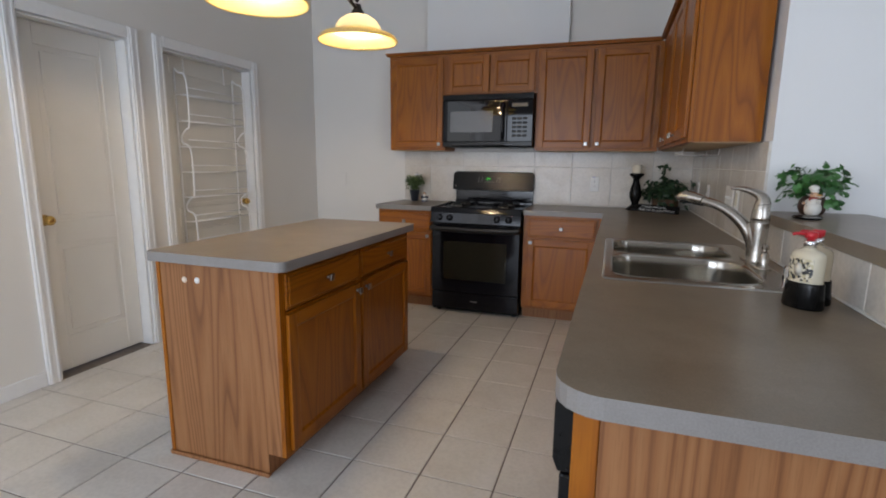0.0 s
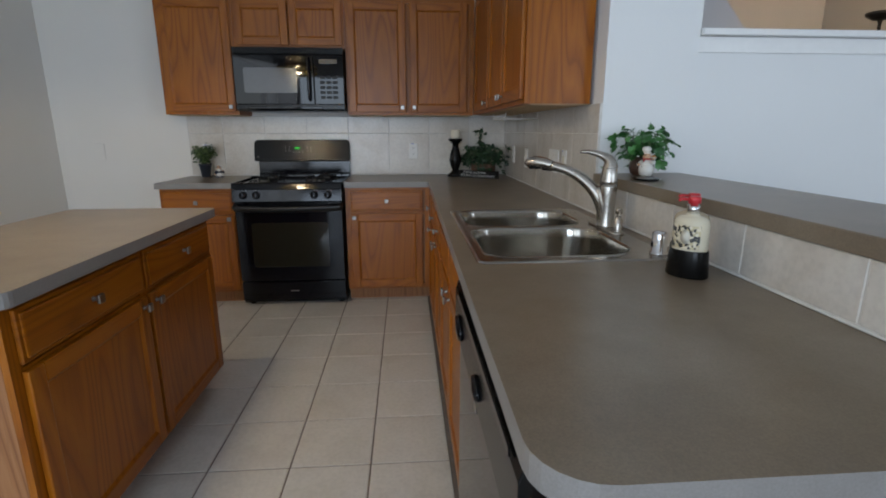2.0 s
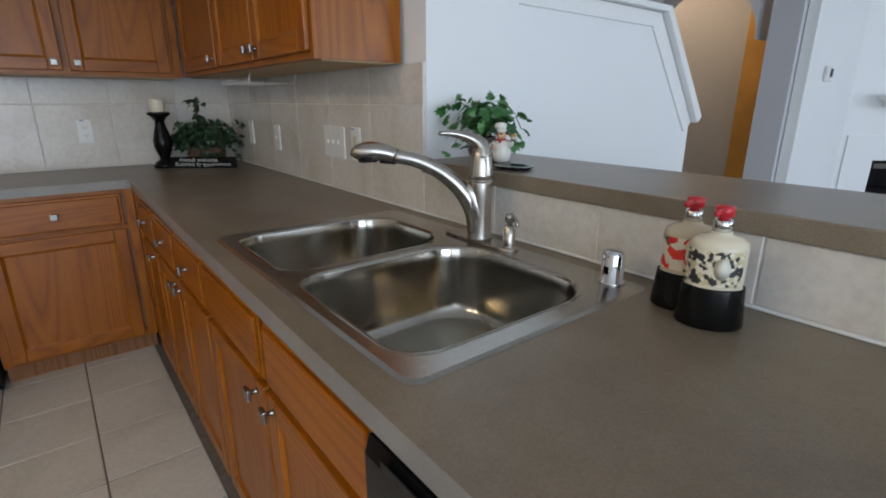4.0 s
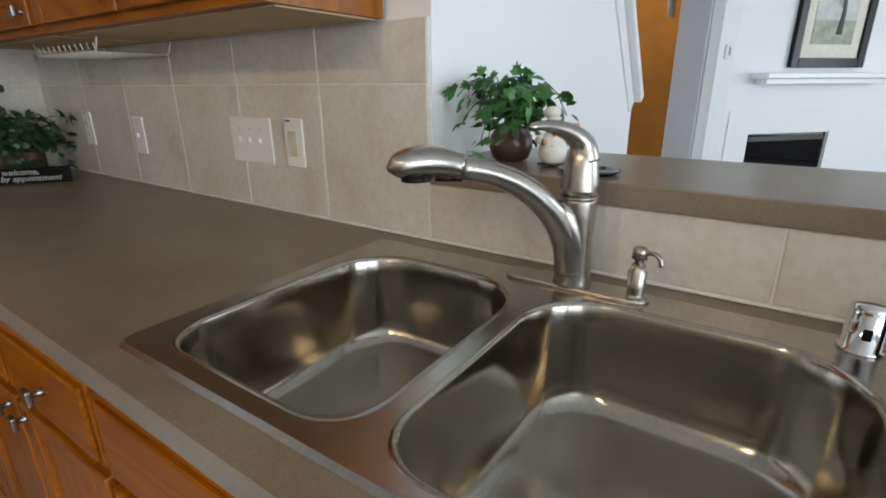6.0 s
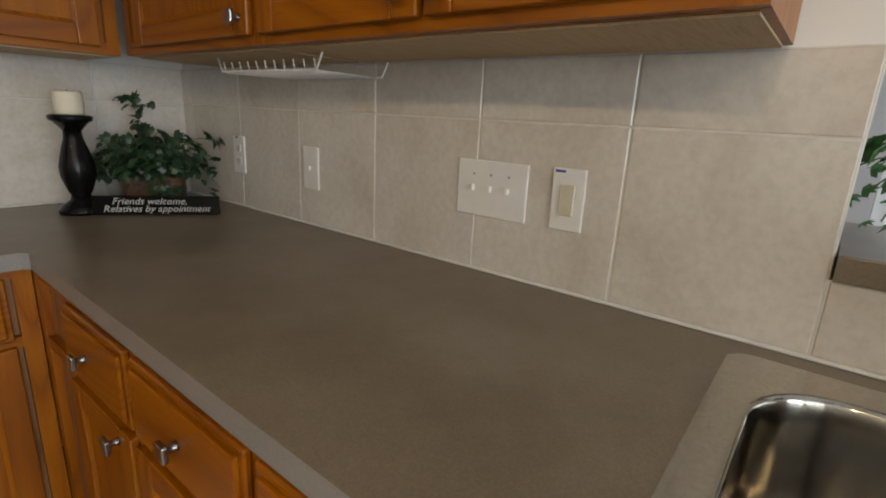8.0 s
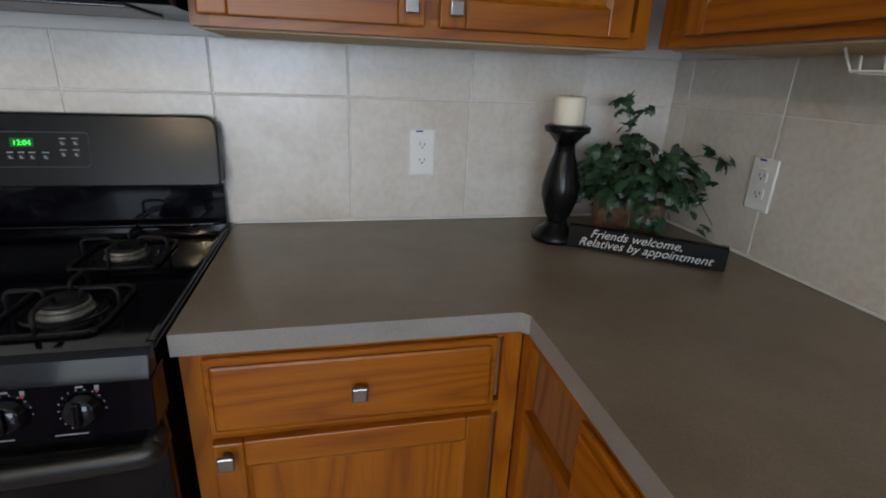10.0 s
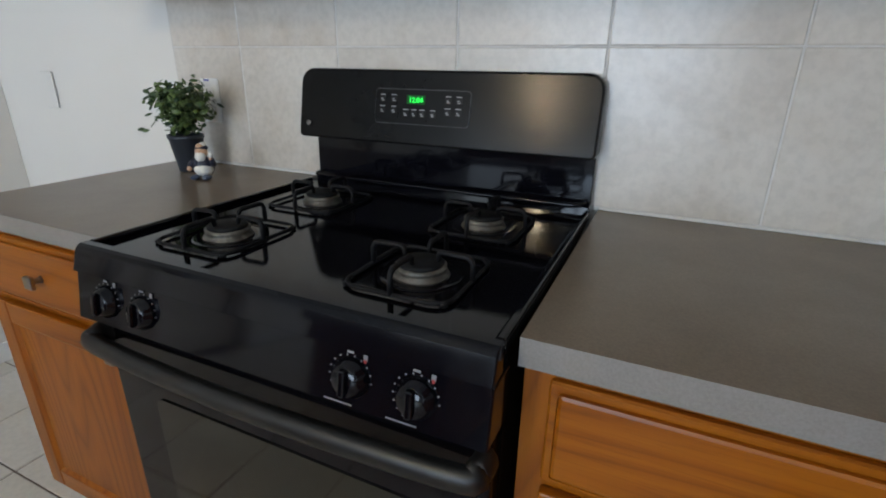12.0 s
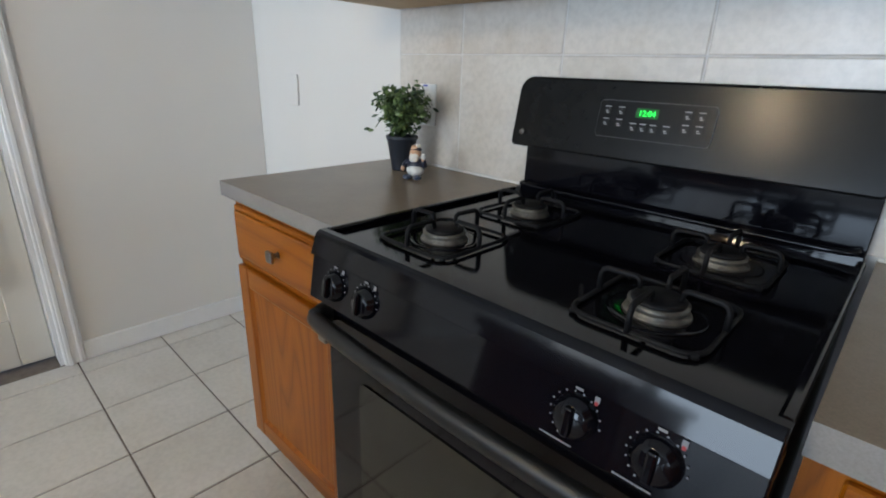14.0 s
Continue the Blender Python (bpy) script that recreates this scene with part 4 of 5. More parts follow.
# ---- microwave ----
def microwave():
    s = thing("microwave", (-2.072, 0, 0), "black over-the-stove microwave with window and side keypad", "microwave")
    w, z0, z1, y = 0.785, 1.418, 1.858, -0.395
    part("case", box(0.003, w - 0.003, y + 0.03, -0.012, z0, z1 - 0.002), BLACK_SATIN, s)
    part("grille", box(0, w, y, y + 0.029, z1 - 0.048, z1, 0.004, 2), BLACK_SATIN, s)
    for k in range(5):
        part("louvre", box(0.02, w - 0.02, y - 0.003, y + 0.001, z1 - 0.043 + 0.0085 * k, z1 - 0.0385 + 0.0085 * k, 0.001), BLACK_SATIN, s)
    door = part("door", box(0, 0.565, y, y + 0.029, z0 + 0.045, z1 - 0.050, 0.005, 2), BLACK_GLASS, s, "glossy black door")
    part("window", prism(bmesh.new(), rounded(0.070, 0.445, z0 + 0.125, z1 - 0.140, (0.012,) * 4, 4), "y", y - 0.003, y - 0.0004), plain("microwave_screen", (0.055, 0.055, 0.058), 0.12, vary=0.05), door, "grey mesh window")
    part("handle", tube(bmesh.new(), smoothpath([(0.535, y, z1 - 0.075), (0.535, y - 0.028, z1 - 0.10), (0.535, y - 0.034, z0 + 0.21), (0.535, y - 0.028, z0 + 0.10), (0.535, y, z0 + 0.075)], 5), 0.011, 10), ENAMEL, door, "curved vertical handle")
    kp = part("keypad", box(0.569, w, y, y + 0.029, z0 + 0.045, z1 - 0.050, 0.005, 2), BLACK_GLASS, s, "glossy black keypad panel")
    part("clock_window", box(0.61, 0.74, y - 0.0015, y - 0.0003, z1 - 0.11, z1 - 0.08), plain("amber_display", (0.09, 0.05, 0.01), 0.2), kp)
    for r in range(5):
        for c in range(3):
            part("key", box(0.612 + 0.045 * c, 0.648 + 0.045 * c, y - 0.0012, y - 0.0003, z0 + 0.085 + 0.035 * r, z0 + 0.105 + 0.035 * r), bpy.data.materials["key_grey"], kp)
    part("bottom_lip", prism(bmesh.new(), [(y + 0.03, z0), (y, z0 + 0.012), (y, z0 + 0.042), (y + 0.03, z0 + 0.042)], "x", 0.0, w, 0.003), BLACK_SATIN, s)
    for x in (0.09, 0.46):
        f = part("grease_filter", box(x, x + 0.24, -0.34, -0.12, z0 - 0.006, z0 - 0.0005, 0.002), plain("filter_mesh", (0.18, 0.18, 0.19), 0.4, 0.8, vary=0.5, scale=300) if not bpy.data.materials.get("filter_mesh") else bpy.data.materials["filter_mesh"], s, "grey metal grease filter")
    part("front_handle_bar", box(0.09, w - 0.16, y - 0.006, y + 0.004, z0 + 0.012, z0 + 0.03, 0.004, 2), BLACK_GLASS, s)


microwave()


# ---- sink and tap ----
def sink():
    s = thing("kitchen_sink", (0, 0, 0), "brushed stainless double sink set into the counter", "sink")
    zr = 0.9185
    def bowl(x0, x1, y0, y1, inset):
        return rounded(x0 + inset, x1 - inset, y0 + inset, y1 - inset, (0.075 - inset * 0.3, 0.115 - inset * 0.3, 0.115 - inset * 0.3, 0.075 - inset * 0.3), 7)
    bowls = [(-0.612, -0.150, -2.405, -2.035), (-0.617, -0.150, -2.872, -2.440)]
    bm = bmesh.new()
    outer0 = rounded(SX0, SX1, SY0, SY1, (0.03,) * 4, 5)
    outer1 = rounded(SX0 + 0.008, SX1 - 0.008, SY0 + 0.008, SY1 - 0.008, (0.025,) * 4, 5)
    v0 = [bm.verts.new((x, y, 0.9145)) for x, y in outer0]
    v1 = [bm.verts.new((x, y, zr)) for x, y in outer1]
    n = len(v0)
    for i in range(n):
        bm.faces.new((v0[i], v0[(i + 1) % n], v1[(i + 1) % n], v1[i]))
    edges = [bm.edges.get((v1[i], v1[(i + 1) % n])) for i in range(n)]
    for q in bowls:
        vs = [bm.verts.new((x, y, zr)) for x, y in bowl(*q, 0)]
        edges += [bm.edges.new((vs[i], vs[(i + 1) % len(vs)])) for i in range(len(vs))]
    bmesh.ops.triangle_fill(bm, edges=edges, use_beauty=True)
    bmesh.ops.recalc_face_normals(bm, faces=bm.faces[:])
    part("rim", bm, STEEL, s)
    for i, q in enumerate(bowls):
        bm = bmesh.new()
        rings = []
        for ins, z in ((-0.006, zr + 0.0002), (-0.003, zr + 0.0026), (0.001, zr + 0.001), (0.004, zr - 0.006), (0.005, 0.88), (0.010, 0.782), (0.014, 0.758), (0.024, 0.742), (0.040, 0.735), (0.07, 0.732)):
            rings.append([bm.verts.new((x, y, z)) for x, y in bowl(*q, ins)])
        for a, b in zip(rings, rings[1:]):
            m = len(a)
            for k in range(m):
                bm.faces.new((a[k], a[(k + 1) % m], b[(k + 1) % m], b[k]))
        cx, cy = (-0.413, (q[2] + q[3]) / 2 - 0.055)
        last = rings[-1]
        dr = [bm.verts.new((cx + 0.050 * math.cos(2 * math.pi * k / 32), cy + 0.050 * math.sin(2 * math.pi * k / 32), 0.728)) for k in range(32)]
        e = [bm.edges.get((last[k], last[(k + 1) % len(last)])) for k in range(len(last))]
        e += [bm.edges.new((dr[k], dr[(k + 1) % 32])) for k in range(32)]
        bmesh.ops.triangle_fill(bm, edges=e, use_beauty=True)
        for f in bm.faces:
            f.smooth = True
        bmesh.ops.recalc_face_normals(bm, faces=bm.faces[:])
        up = sum(f.normal.z * f.calc_area() for f in bm.faces)
        if up < 0:
            bmesh.ops.reverse_faces(bm, faces=bm.faces[:])
        mx, my = (q[0] + q[1]) / 2, (q[2] + q[3]) / 2
        bmesh.ops.translate(bm, vec=(-mx, -my, 0), verts=bm.verts[:])
        b = part("bowl", bm, STEEL_BOWL, s)
        b.location = (mx, my, 0)
        part("strainer", lathe(bmesh.new(), [(0.060, 0.7325), (0.056, 0.7350), (0.049, 0.7335), (0.047, 0.722)], 32, at=(cx - mx, cy - my, 0)), CHROME, b, "chrome strainer ring")
        part("drain_cup", lathe(bmesh.new(), [(0.0475, 0.7330), (0.046, 0.715), (0.030, 0.690), (0, 0.690)], 24, at=(cx - mx, cy - my, 0)), DRAIN, b, "dark drain opening")


sink()


def tap():
    t = thing("faucet", (-0.103, -2.462, 0.9185), "satin nickel single-lever tap with pull-out spray head", "faucet")
    part("base_plate", prism(bmesh.new(), rounded(-0.028, 0.028, -0.125, 0.125, (0.027,) * 4, 6), "z", 0, 0.007, 0.002), STEEL_TAP, t)
    bm = lathe(bmesh.new(), [(0.033, 0.007), (0.0325, 0.012), (0.0300, 0.03), (0.0290, 0.08), (0.0305, 0.125), (0.0315, 0.155), (0.0310, 0.160)], 28)
    tube(bm, smoothpath([(0, 0, 0.045), (-0.008, 0.005, 0.090), (-0.020, 0.014, 0.128), (-0.032, 0.022, 0.152)], 5), [0.0285, 0.0285, 0.0285, 0.0285, 0.028, 0.028, 0.0275, 0.027, 0.0265, 0.0255, 0.0245, 0.0235, 0.022, 0.020, 0.017, 0.012], 18)
    part("body", bm, STEEL_TAP, t)
    part("collar_ring", lathe(bmesh.new(), [(0.0318, 0.1603), (0.0330, 0.1610), (0.0330, 0.1640), (0.0318, 0.1645)], 28), STEEL_TAP, t)
    part("cap", lathe(bmesh.new(), [(0.0322, 0.1650), (0.0316, 0.176), (0.0292, 0.200), (0.0255, 0.224), (0.0205, 0.242), (0.012, 0.252), (0, 0.254)], 28), STEEL_TAP, t)
    sp = smoothpath([(-0.004, 0.003, 0.030), (-0.010, 0.007, 0.070), (-0.026, 0.018, 0.112), (-0.053, 0.036, 0.152), (-0.090, 0.062, 0.187), (-0.135, 0.092, 0.212), (-0.180, 0.122, 0.2245)], 6)
    n = len(sp)
    part("spout", tube(bmesh.new(), sp, [0.0288 - 0.0108 * min(1, i / (n * 0.80)) for i in range(n)], 18), STEEL_TAP, t)
    hd = smoothpath([(-0.180, 0.122, 0.2255), (-0.205, 0.139, 0.233), (-0.230, 0.156, 0.236), (-0.256, 0.173, 0.233), (-0.272, 0.184, 0.229)], 5)
    rr = [0.0195, 0.0195, 0.020, 0.0205, 0.0215, 0.022, 0.0225, 0.023, 0.0235, 0.024, 0.024, 0.0235, 0.023, 0.022, 0.021, 0.0195, 0.0175, 0.015, 0.012, 0.008, 0.004]
    rr = [rr[min(len(rr) - 1, round(i * (len(rr) - 1) / (len(hd) - 1)))] for i in range(len(hd))]
    part("spray_head", tube(bmesh.new(), hd, rr, 16), STEEL_TAP, t)
    bm = lathe(bmesh.new(), [(0.020, 0), (0.019, -0.006), (0, -0.006)], 20, m=Matrix.Translation((-0.236, 0.160, 0.216)) @ Matrix.Diagonal((1.3, 1.1, 1, 1)))
    part("spray_face", bm, BLACK_SATIN, t, "dark spray face")
    part("button", tube(bmesh.new(), [(-0.178, 0.121, 0.208), (-0.212, 0.144, 0.212)], 0.006, 8), BLACK_SATIN, t)
    lv = smoothpath([(0.004, -0.002, 0.222), (0.0, 0.001, 0.246), (-0.015, 0.010, 0.262), (-0.042, 0.024, 0.274), (-0.072, 0.039, 0.280), (-0.098, 0.051, 0.279)], 6)
    m = len(lv)
    part("lever", tube(bmesh.new(), lv, [0.0205 * (1 - i / m) ** 1.15 + 0.0045 * (1 if i < m - 1 else 0.4) for i in range(m)], 14, 1.15), STEEL_TAP, t)


tap()
sd = thing("soap_dispenser", (-0.103, -2.570, 0.9185), "small nickel soap pump on the sink rim", "soap dispenser")
part("base", lathe(bmesh.new(), [(0.024, 0), (0.023, 0.005), (0.014, 0.008), (0.0135, 0.012), (0.0155, 0.05), (0.011, 0.055), (0.011, 0.062)], 20), STEEL_TAP, sd)
part("pump", lathe(bmesh.new(), [(0.007, 0.0625), (0.007, 0.072), (0.0125, 0.0725), (0.0115, 0.088), (0.009, 0.091), (0, 0.091)], 18), STEEL_TAP, sd)
part("nozzle", tube(bmesh.new(), smoothpath([(-0.003, -0.008, 0.083), (-0.008, -0.022, 0.086), (-0.011, -0.033, 0.080), (-0.012, -0.036, 0.068)], 4), 0.0042, 8), STEEL_TAP, sd)
ag = thing("air_gap_cap", (-0.103, -2.862, 0.9185), "round chrome air gap cap beside the sink", "air gap")
part("cap", lathe(bmesh.new(), [(0.026, 0), (0.026, 0.004), (0.0225, 0.005), (0.0225, 0.060), (0.021, 0.066), (0.015, 0.069), (0, 0.070)], 28), CHROME, ag)
part("slot", box(-0.024, -0.021, -0.005, 0.005, 0.022, 0.038, 0.001), BLACK_SATIN, ag)


def pattern(name, cols, scale):
    m, n, l, b = mat(name)
    v = coords(n, l)
    t = n.new("ShaderNodeTexVoronoi")
    t.inputs["Scale"].default_value = scale
    l.new(v.outputs[0], t.inputs["Vector"])
    sep = n.new("ShaderNodeSeparateColor")
    l.new(t.outputs["Color"], sep.inputs[0])
    r = ramp(n, [(0.0, cols[0]), (0.38, cols[1]), (0.72, cols[2])])
    r.color_ramp.interpolation = "CONSTANT"
    l.new(sep.outputs[0], r.inputs[0])
    l.new(r.outputs[0], b.inputs["Base Color"])
    b.inputs["Roughness"].default_value = 0.4
    return m


def soap_caddy():
    c = thing("bottle_caddy", (-0.118, -3.037, CH + 0.001), "low black caddy holding two pump bottles", "soap caddy", rz=30.7)
    for x, y, h in ((-0.032, -0.018, 0.070), (0.032, 0.018, 0.068)):
        bm = lathe(bmesh.new(), [(0.0, 0.0), (0.040, 0.0), (0.042, 0.004), (0.038, h - 0.003), (0.0375, h), (0.036, h), (0.034, 0.006), (0, 0.006)], 32, m=Matrix.Translation((x, y, 0)) @ Matrix.Diagonal((0.94, 1.26, 1, 1)))
        part("cup", bm, BLACK_SATIN, c, "oval black cup of the caddy")
    ov = Matrix.Diagonal((0.92, 1.25, 1, 1))
    LIQ = plain("cream_lotion", (0.66, 0.60, 0.46), 0.25, vary=0.03)
    AMB = plain("clear_amber_soap", (0.50, 0.42, 0.30), 0.15, vary=0.05)
    for i, (x, y, label, liq) in enumerate(((-0.032, -0.018, "cream lotion bottle with floral label and red pump", LIQ), (0.032, 0.018, "clear soap bottle with red flower label and red pump", AMB))):
        b = thing("pump_bottle", (0, 0, 0), label, "pump bottle")
        b.matrix_world = pose(-0.118, -3.037, CH + 0.0075, 0, 0, 30.7) @ pose(x, y, 0.0)
        body = lathe(bmesh.new(), [(0.030, 0.001), (0.034, 0.004), (0.034, 0.004), (0.035, 0.128), (0.033, 0.138), (0.024, 0.146), (0.013, 0.149), (0.013, 0.153)], 30, m=ov)
        part("bottle", body, liq, b)
        bm = bmesh.new()
        for k in range(12):
            a0, a1 = radians(100 + k * 11), radians(100 + (k + 1) * 11)
            r = 0.0356
            vs = [bm.verts.new((0.92 * r * math.cos(a), 1.25 * r * math.sin(a), z)) for a, z in ((a0, 0.068), (a1, 0.068), (a1, 0.126), (a0, 0.126))]
            bm.faces.new(vs)
        part("label", bm, pattern("label_pattern_%s" % "ab"[i], (((0.70, 0.64, 0.50), (0.03, 0.03, 0.03), (0.55, 0.48, 0.30)), ((0.60, 0.03, 0.02), (0.62, 0.55, 0.42), (0.06, 0.08, 0.03)))[i], (150, 60)[i]), b, ("gold and black floral label", "red flower label")[i])
        bm = lathe(bmesh.new(), [(0.0, 0), (0.011, 0), (0.012, 0.001), (0, 0.0015)], 18, m=pose(-0.0330, -0.004, 0.098, 90, 0, -90) @ Matrix.Diagonal((1, 1.5, 1, 1)))
        part("label_oval", bm, plain("label_cream", (0.72, 0.68, 0.58), 0.5), b, "cream oval on the label")
        part("collar", lathe(bmesh.new(), [(0.0145, 0.1535), (0.0145, 0.171), (0.012, 0.173)], 18), CHROME, b, "chrome collar")
        part("pump_head", lathe(bmesh.new(), [(0.009, 0.1735), (0.009, 0.177), (0.0145, 0.178), (0.0145, 0.193), (0.012, 0.195), (0, 0.195)], 18), plain("red_plastic", (0.52, 0.02, 0.03), 0.3), b, "red pump head")
        part("nozzle", tube(bmesh.new(), [(-0.010, 0.004, 0.188), (-0.032, 0.014, 0.190), (-0.040, 0.018, 0.187)], 0.0042, 8), bpy.data.materials["red_plastic"], b, "red nozzle")


soap_caddy()


# ---- plates on the walls ----
def outlet(place, rz, label, kind):
    """Plate on the wall, local front towards -y."""
    o = thing("wall_outlet" if kind == "outlet" else "switch_plate", place, label, "outlet" if kind == "outlet" else "light switch", "wall plates", rz)
    w = 0.092 if kind == "triple" else 0.036
    part("plate", box(-w, w, -0.006, 0, -0.064, 0.064, 0.003, 2), WALL if kind == "blank" else WHITE_PLASTIC, o)
    if kind == "outlet":
        for z in (-0.022, 0.022):
            sk = part("socket", prism(bmesh.new(), rounded(-0.016, 0.016, z - 0.014, z + 0.014, (0.008,) * 4, 4), "y", -0.0085, -0.0062, 0.0008), WHITE_PLASTIC, o)
            for x in (-0.0065, 0.0065):
                part("slot", box(x - 0.001, x + 0.001, -0.0092, -0.0086, z - 0.002, z + 0.006), DRAIN, sk)
            part("ground_hole", box(-0.002, 0.002, -0.0092, -0.0086, z - 0.009, z - 0.005), DRAIN, sk)
        part("sticker", box(-0.018, 0.002, -0.0068, -0.0062, 0.056, 0.061), plain("blue_sticker", (0.05, 0.08, 0.4), 0.5) if not bpy.data.materials.get("blue_sticker") else bpy.data.materials["blue_sticker"], o, "tiny blue sticker")
    elif kind == "triple":
        for x in (-0.046, 0.0, 0.046):
            part("toggle", box(x - 0.004, x + 0.004, -0.016, -0.0062, -0.006, 0.008, 0.002), WHITE_PLASTIC, o)
            part("screw", box(x - 0.0025, x + 0.0025, -0.0068, -0.0062, 0.030, 0.0345), NICKEL, o)
    elif kind == "rocker":
        part("rocker", box(-0.016, 0.016, -0.010, -0.0062, -0.032, 0.032, 0.002), plain("ivory_plastic", (0.62, 0.58, 0.46), 0.4), o, "ivory rocker insert")
        part("sticker", box(-0.030, -0.008, -0.0068, -0.0062, 0.055, 0.060), bpy.data.materials["blue_sticker"], o, "tiny blue sticker")
    elif kind == "toggle":
        part("toggle", box(-0.004, 0.004, -0.016, -0.0062, -0.006, 0.008, 0.002), WHITE_PLASTIC, o)
    return o


outlet((-0.780, -0.0105, 1.112), 0, "white double outlet on the tiles beside the candle", "outlet")
outlet((-2.455, -0.0105, 1.105), 0, "white outlet on the tiles behind the small plant", "outlet")
outlet((-3.295, -0.001, 1.110), 0, "painted-over blank plate on the bare wall", "blank")
outlet((-0.0105, -0.410, 1.100), -90, "white outlet on the tiles near the corner ivy", "outlet")
outlet((-0.0105, -0.815, 1.092), -90, "white single switch between outlet and triple switch", "toggle")
outlet((-0.0105, -1.465, 1.110), -90, "wide white plate with three toggle switches", "triple")
outlet((-0.0105, -1.650, 1.112), -90, "white plate with an ivory rocker switch", "rocker")


# ---- plants ----
def leaf_mat(name, a, b_):
    m, n, l, b = mat(name)
    g = n.new("ShaderNodeNewGeometry")
    r = ramp(n, [(0.0, a), (1.0, b_)])
    l.new(g.outputs["Random Per Island"], r.inputs[0])
    l.new(r.outputs[0], b.inputs["Base Color"])
    b.inputs["Roughness"].default_value = 0.42
    return m


IVY_DARK = leaf_mat("ivy_leaf_dark", (0.008, 0.028, 0.012), (0.028, 0.070, 0.028))
IVY = leaf_mat("ivy_leaf", (0.014, 0.075, 0.018), (0.05, 0.19, 0.04))
BOXWOOD = leaf_mat("boxwood_leaf", (0.014, 0.040, 0.012), (0.13, 0.19, 0.055))
STEM = plain("stem_green", (0.06, 0.10, 0.03), 0.6)
TERRA = plain("brown_ceramic_pot", (0.075, 0.040, 0.028), 0.3)
LOBES = [(0, -0.45), (0.32, -0.42), (0.52, -0.08), (0.26, 0.02), (0.30, 0.34), (0.10, 0.22), (0.0, 0.62), (-0.10, 0.22), (-0.30, 0.34), (-0.26, 0.02), (-0.52, -0.08), (-0.32, -0.42)]
OVAL = [(0, -0.5), (0.26, -0.22), (0.32, 0.08), (0.16, 0.4), (0, 0.52), (-0.16, 0.4), (-0.32, 0.08), (-0.26, -0.22)]


def leaf(bm, p, n, size, shape, rng):
    n = n.normalized()
    u = n.cross(Vector((rng.uniform(-1, 1), rng.uniform(-1, 1), rng.uniform(-0.6, 0.2)))).normalized()
    w = n.cross(u)
    mid = bm.verts.new(p + n * size * 0.06)
    ring = [bm.verts.new(p + (u * x + w * y) * size - n * size * (x * x * 0.5 + y * y * 0.3)) for x, y in shape]
    for k in range(len(ring)):
        bm.faces.new((mid, ring[k], ring[(k + 1) % len(ring)]))


def bush(parent, base, stems, per, reach, rise, droop, size, shape, material, seed, spread=0.4, squash=(1, 1)):
    """Arching stems that leave the pot in all directions, with leaves along them."""
    rng = random.Random(seed)
    lv, st = bmesh.new(), bmesh.new()
    for k in range(stems):
        a = 2 * math.pi * (k + rng.random() * 0.7) / stems
        L = reach * rng.uniform(0.45, 1.0)
        h = rise * rng.uniform(0.5, 1.0)
        d = droop * rng.uniform(0.2, 1.0)
        pts = []
        for i in range(per + 1):
            t = i / per
            pts.append(Vector(base) + Vector((math.cos(a) * L * t * squash[0], math.sin(a) * L * t * squash[1], h * math.sin(min(1.0, t * 1.25) * math.pi / 2) * 1.0 - d * t ** 2.5)))
        tube(st, pts, 0.0013, 4)
        for i in range(1, per + 1):
            for _ in range(2):
                off = Vector((rng.gauss(0, 1), rng.gauss(0, 1), rng.gauss(0, 0.7))) * size * spread
                n = Vector((math.cos(a) * 0.7 + rng.gauss(0, 0.5), math.sin(a) * 0.7 + rng.gauss(0, 0.5), 0.8 + rng.gauss(0, 0.4)))
                leaf(lv, pts[i] + off, n, size * rng.uniform(0.6, 1.15), shape, rng)
    part("leaves", lv, material, parent, kind="stuff")
    part("stem_tangle", st, STEM, parent, kind="stuff")


def figure(name, place, h, label, shapes, rz=0):
    """A little statue in one mesh, of rounded forms: (colour, centre, radii) in parts of its height, and limbs (colour, points, radius)."""
    bm = bmesh.new()
    cols = []
    for col, *form in shapes:
        if col not in cols:
            cols.append(col)
        old = set(bm.faces)
        if isinstance(form[0], list):
            tube(bm, smoothpath([Vector(q) * h for q in form[0]], 4), form[1] * h, 10)
        else:
            c, r = form
            prof = [(math.cos(radians(a)), math.sin(radians(a))) for a in range(-90, 91, 15)]
            lathe(bm, [(max(0.0, x) if abs(z) < 0.999 else 0.0, z) for x, z in prof], 20, m=Matrix.Translation(Vector(c) * h) @ Matrix.Diagonal((r[0] * h, r[1] * h, r[2] * h, 1)))
        for f in bm.faces:
            if f not in old:
                f.material_index = cols.index(col)
                f.smooth = True
    o = part(name, bm, [plain(name + "_glaze", c, 0.3) for c in cols])
    o.matrix_world = pose(*place, 0, 0, rz)
    return tagged(o, label, "figurine")


